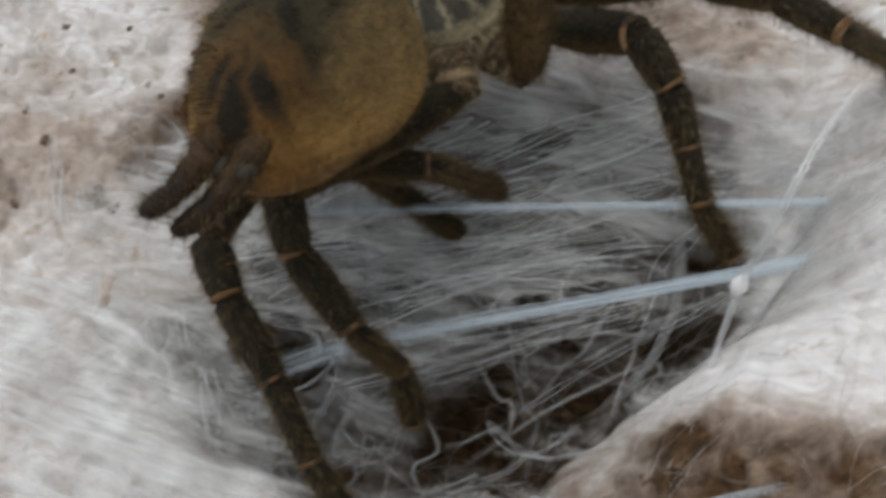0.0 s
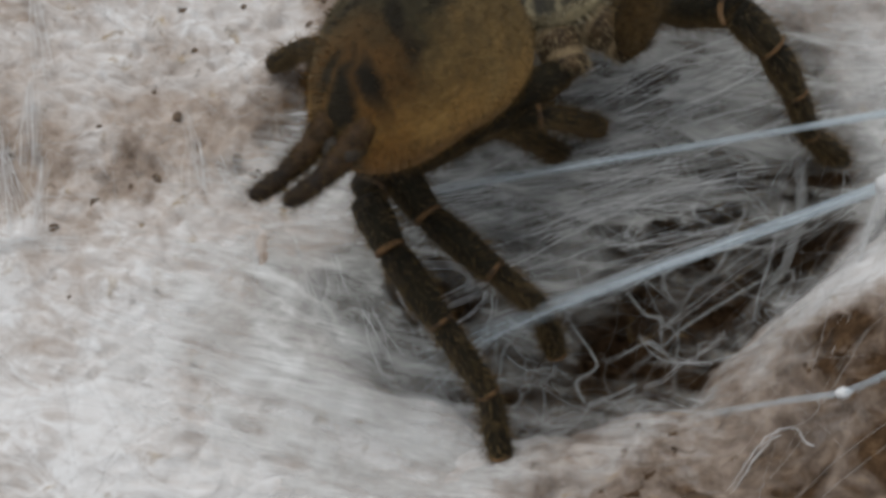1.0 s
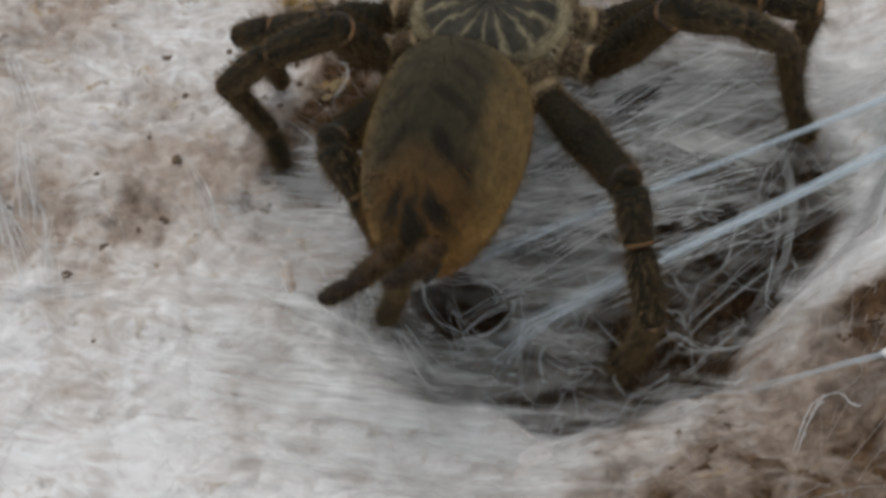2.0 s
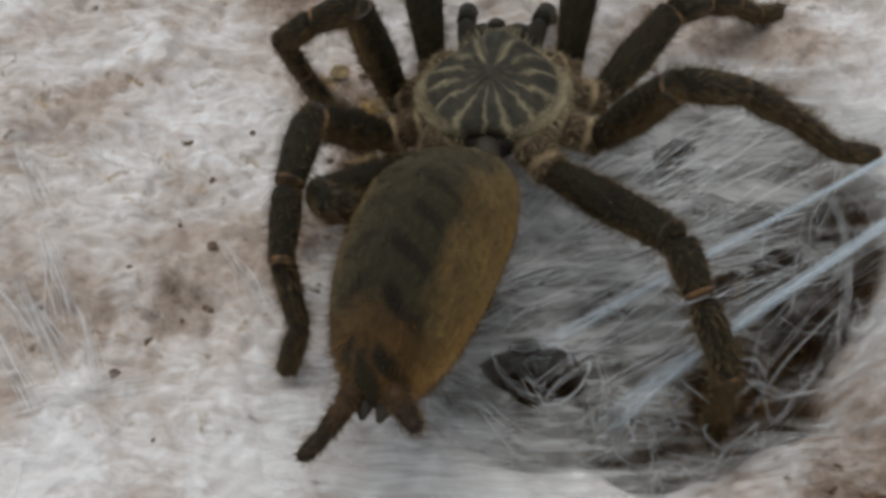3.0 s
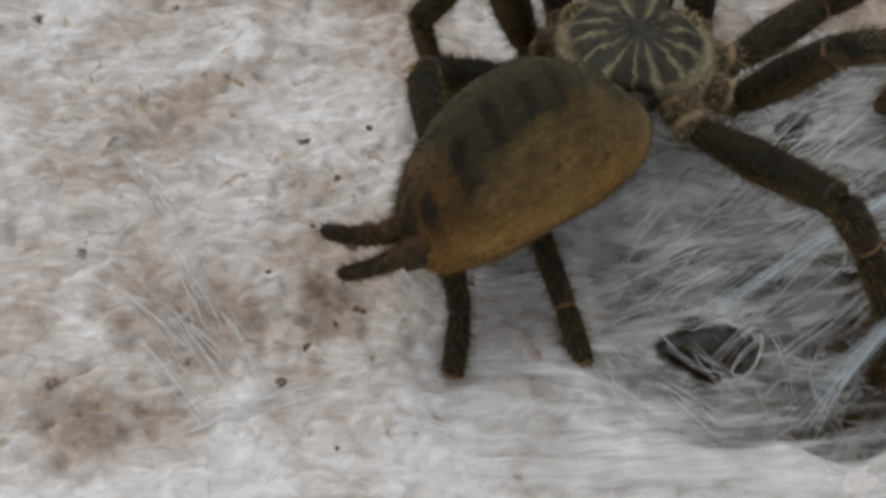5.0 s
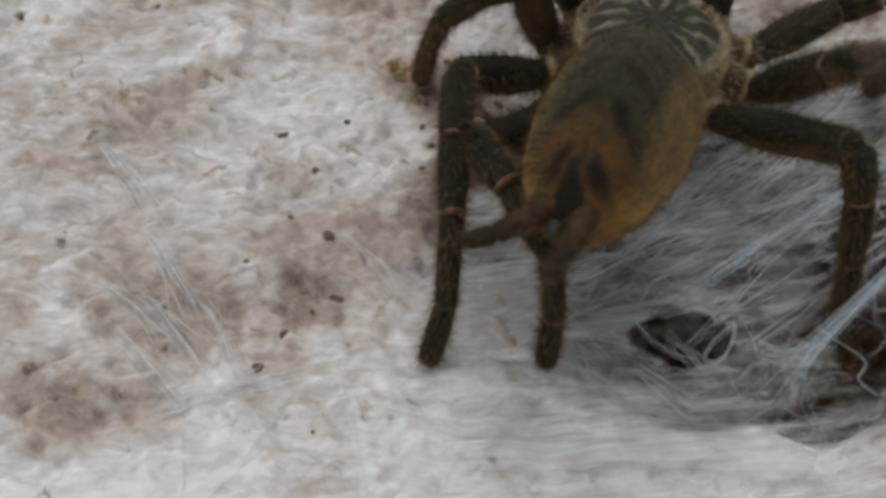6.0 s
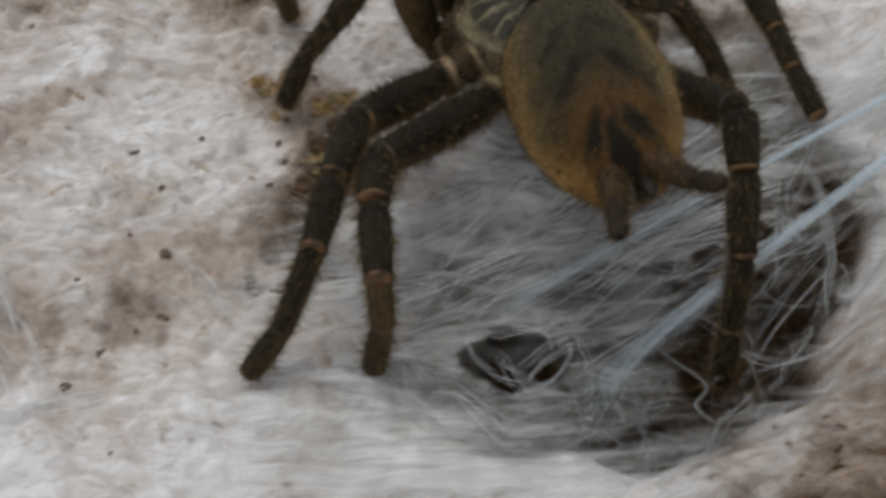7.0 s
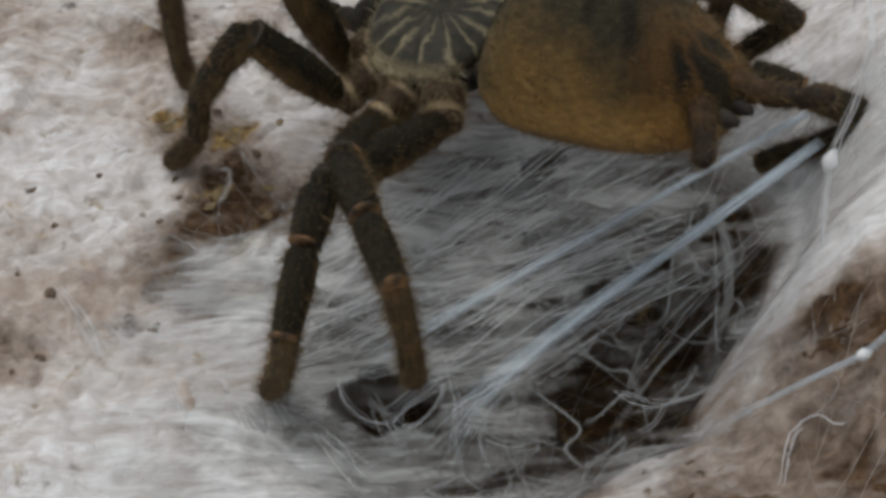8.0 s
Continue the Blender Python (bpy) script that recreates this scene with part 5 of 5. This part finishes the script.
# seconds; how far the patella's and the tarsus's joints stand out of the leg's line: outwards, sideways (cm)
BENDS[-1, 2] = [
    (0, 0, 0, 0, 0),
    (1, 0, 0, -0.02, 0.16),
    (1.2, 0, 0, -0.05, 0.16),
    (3, 0, 0, 0, 0),
    (3.5, 0, 0, 0, 0),
    (4, 0, 0, 0, 0),
    (6.3, 0, 0, 0, 0.04),
    (6.5, 0, 0, 0, 0),
    (7, 0, 0, 0.01, 0.16),
    (7.5, 0, 0, -0.01, 0.16),
    (8, -0.02, -0.03, -0.16, -0.16),
]
BENDS[-1, 3] = [
    (0, 0, 0, 0, 0),
    (0.5, 0, 0, 0, 0),
    (1, 0, 0, 0, 0),
    (1.2, 0, 0, 0, 0),
    (2.3, 0.07, 0, -0.16, 0.16),
    (2.5, -0.02, 0.06, -0.04, -0.1),
    (3, 0.01, 0.07, -0.08, -0.16),
    (3.5, 0.03, 0.11, -0.1, -0.16),
    (4, 0, 0.01, 0, 0),
    (4.5, 0.02, 0.02, 0, 0),
    (5, 0, 0, 0.03, -0.11),
    (6.3, -0.01, 0.05, 0.05, -0.07),
    (6.5, -0.01, 0.07, 0.06, -0.06),
    (7, 0, 0.05, 0.04, -0.09),
    (7.5, 0, 0.01, -0.07, -0.1),
    (8, 0, 0, -0.1, -0.03),
]
BENDS[-1, 4] = [
    (0, 0.01, 0.03, 0.02, 0.04),
    (0.5, 0.05, 0.07, -0.16, -0.11),
    (1, -0.02, 0.08, 0.08, -0.12),
    (1.2, -0.02, 0.07, 0.09, -0.12),
    (2.3, 0, 0, 0.05, -0.06),
    (2.5, -0.02, 0, 0, 0),
    (3, -0.02, 0, 0, 0),
    (3.5, -0.05, 0.02, 0, 0),
    (4, 0, 0, 0, 0),
    (4.5, 0, 0, 0, 0),
    (5, 0, 0, 0, 0),
    (6.3, 0.03, 0.02, 0.02, -0.05),
    (6.5, 0.02, 0.08, -0.06, -0.1),
    (7, 0.03, 0.04, -0.08, -0.08),
    (7.5, 0.02, 0.05, -0.03, -0.07),
    (8, 0, 0.02, 0.02, -0.06),
]
BENDS[1, 1] = [
    (0, 0.05, -0.08, 0.01, -0.04),
    (2.5, 0, 0, 0, 0),
    (5, 0, 0, 0, 0),
    (8, 0, 0, 0, 0),
]
BENDS[1, 2] = [
    (0, -0.01, -0.08, 0.16, 0.1),
    (0.5, 0, 0, 0, 0),
    (1, -0.01, -0.07, 0.03, 0.14),
    (1.2, 0, 0, -0.03, 0.14),
    (3, 0, 0, -0.16, -0.03),
    (3.5, 0, 0, -0.16, -0.05),
    (4, 0, 0, 0, 0),
    (4.5, 0, 0, 0, 0),
    (7, 0, 0, -0.04, 0.03),
    (8, 0, 0, 0, 0),
]
BENDS[1, 3] = [
    (0, 0, 0, 0, 0),
    (0.5, 0, 0, 0, 0),
    (1, 0, 0, 0, 0),
    (1.2, 0, 0, 0, 0),
    (2.3, 0.01, -0.05, -0.16, 0.07),
    (2.5, 0.02, -0.08, -0.16, 0.16),
    (3, 0.01, -0.09, -0.14, 0.09),
    (3.5, 0.01, -0.13, -0.09, 0.07),
    (4, 0.01, -0.05, 0, 0),
    (4.5, 0, 0, 0, 0),
    (5, 0, 0, 0, 0),
    (6.3, 0, 0, 0, 0),
    (6.5, 0, 0, 0.06, -0.11),
    (7, 0, 0, 0.07, -0.11),
    (7.5, 0, 0, -0.01, -0.03),
    (8, 0, 0, 0, 0),
]
BENDS[1, 4] = [
    (0, -0.16, 0.16, -0.16, -0.16),
    (0.5, 0, 0.16, -0.02, -0.16),
    (1, -0.07, 0.09, -0.06, -0.16),
    (1.2, -0.06, 0.14, -0.02, -0.16),
    (2.3, 0.02, 0, 0, 0),
    (2.5, 0.03, 0.02, 0, 0),
    (3, 0.08, 0.03, 0, 0),
    (3.5, 0.04, 0.04, 0, 0),
    (4, 0.11, 0.04, 0, 0),
    (4.5, 0.03, 0.03, 0, 0),
    (5, -0.01, -0.02, 0, 0),
    (6.3, 0, 0, 0, 0),
    (6.5, 0, 0, 0, 0),
    (7, 0, 0, 0, 0),
    (7.5, 0, 0, 0, 0),
    (8, 0, 0, 0, 0),
]


def leg_joints(hip, foot, bearing, rise, twist, bend, links):
    """Knee, patella's end, ankle, tarsus's root and toe of a leg that reaches for a foothold."""
    femur, patella, tibia, metatarsus, tarsus = links
    l2, l3 = 0.985 * (patella + tibia), 0.985 * (metatarsus + tarsus)
    a, e = radians(bearing), radians(rise)
    level = np.array([math.sin(a), math.cos(a), 0.0])
    knee = hip + femur * (level * math.cos(e) + np.array([0, 0, math.sin(e)]))
    reach = foot - knee
    d = np.linalg.norm(reach)
    way = reach / max(d, 1e-6)
    d = min(max(d, abs(l2 - l3) + 0.3), l2 + l3 - 0.01)
    aside = (foot - hip) * (1, 1, 0)
    aside = aside / max(np.linalg.norm(aside), 0.3)
    out = level * 0.25 + aside * 0.35 + np.array([0, 0, 0.75])
    out = out - way * (out @ way)
    out /= max(np.linalg.norm(out), 1e-6)
    side, w = np.cross(way, out), radians(twist)
    out, side = out * math.cos(w) + side * math.sin(w), side * math.cos(w) - out * math.sin(w)
    c = (l2 * l2 + d * d - l3 * l3) / (2 * l2 * d)
    ankle, toe = knee + l2 * (way * c + out * math.sqrt(max(0.0, 1 - c * c))), knee + way * d
    shin = knee + patella / (patella + tibia) * (ankle - knee) + (0.08 + bend[0]) * out + bend[1] * side
    root = ankle + metatarsus / (metatarsus + tarsus) * (toe - ankle) + (0.04 + bend[2]) * out + bend[3] * side
    return knee, shin, ankle, root, toe


def body_pose(t):
    x, y, z, heading, nose, lean = glide(BODY, t)
    return Matrix.Translation(cm(x, y, z)) @ Matrix.Rotation(radians(-heading), 4, "Z") @ Matrix.Rotation(radians(nose), 4, "X") @ Matrix.Rotation(radians(lean), 4, "Y")


def leg_poses(side, number, t):
    """The five segments' poses in the spider's space at a time."""
    m = body_pose(t)
    hx, hy = HIPS[number]
    hip = np.array(m @ cm(side * hx, hy, HIP_DROP)) / CM
    row = glide(STEPS[side, number], t)
    bend = glide(BENDS[side, number], t) if (side, number) in BENDS else (0, 0, 0, 0)
    chain = (hip, *leg_joints(hip, row[:3], row[3], row[4], row[5], bend, LINKS[number]))
    inside = m.inverted()
    chain = [np.array(inside @ Vector(p * CM)) / CM for p in chain]
    return [aimed(a, b - a) for a, b in zip(chain, chain[1:])]


def motions():
    times = [round(0.1 * k, 1) for k in range(81)]
    walk(spider, [(t, body_pose(t)) for t in times])

    def tail(t):
        turn, down, roll = glide(TAIL, t)
        return Matrix.Translation(cm(*PEDICEL)) @ Matrix.Rotation(radians(turn), 4, "Z") @ Matrix.Rotation(radians(down), 4, "X") @ Matrix.Rotation(radians(roll), 4, "Y")

    walk(abdomen, [(t, tail(t)) for t in times])
    for side in (-1, 1):
        rows = []
        for t in times:
            v = glide(FEELERS, t)
            out, up = (v[0], v[1]) if side < 0 else (v[2], v[3])
            rows.append((t, Matrix.Translation(cm(0.17 * side, -0.955 * ABDOMEN_LENGTH, 0.10)) @ Matrix.Rotation(radians(out), 4, "Z") @ Matrix.Rotation(radians(-up), 4, "X")))
        walk(spinnerets[side], rows)
    for bundle, sway in SWAY.items():
        walk(bundle, [(t, pose(6.9 * CM, y * CM, 0.576 * CM, 0, 0, bearing)) for t, y, bearing in sway])
    for (side, number), pieces in legs.items():
        poses = {t: leg_poses(side, number, t) for t in times}
        for i, name in enumerate(SEGMENTS):
            walk(pieces[name], [(t, poses[t][i]) for t in times])


motions()
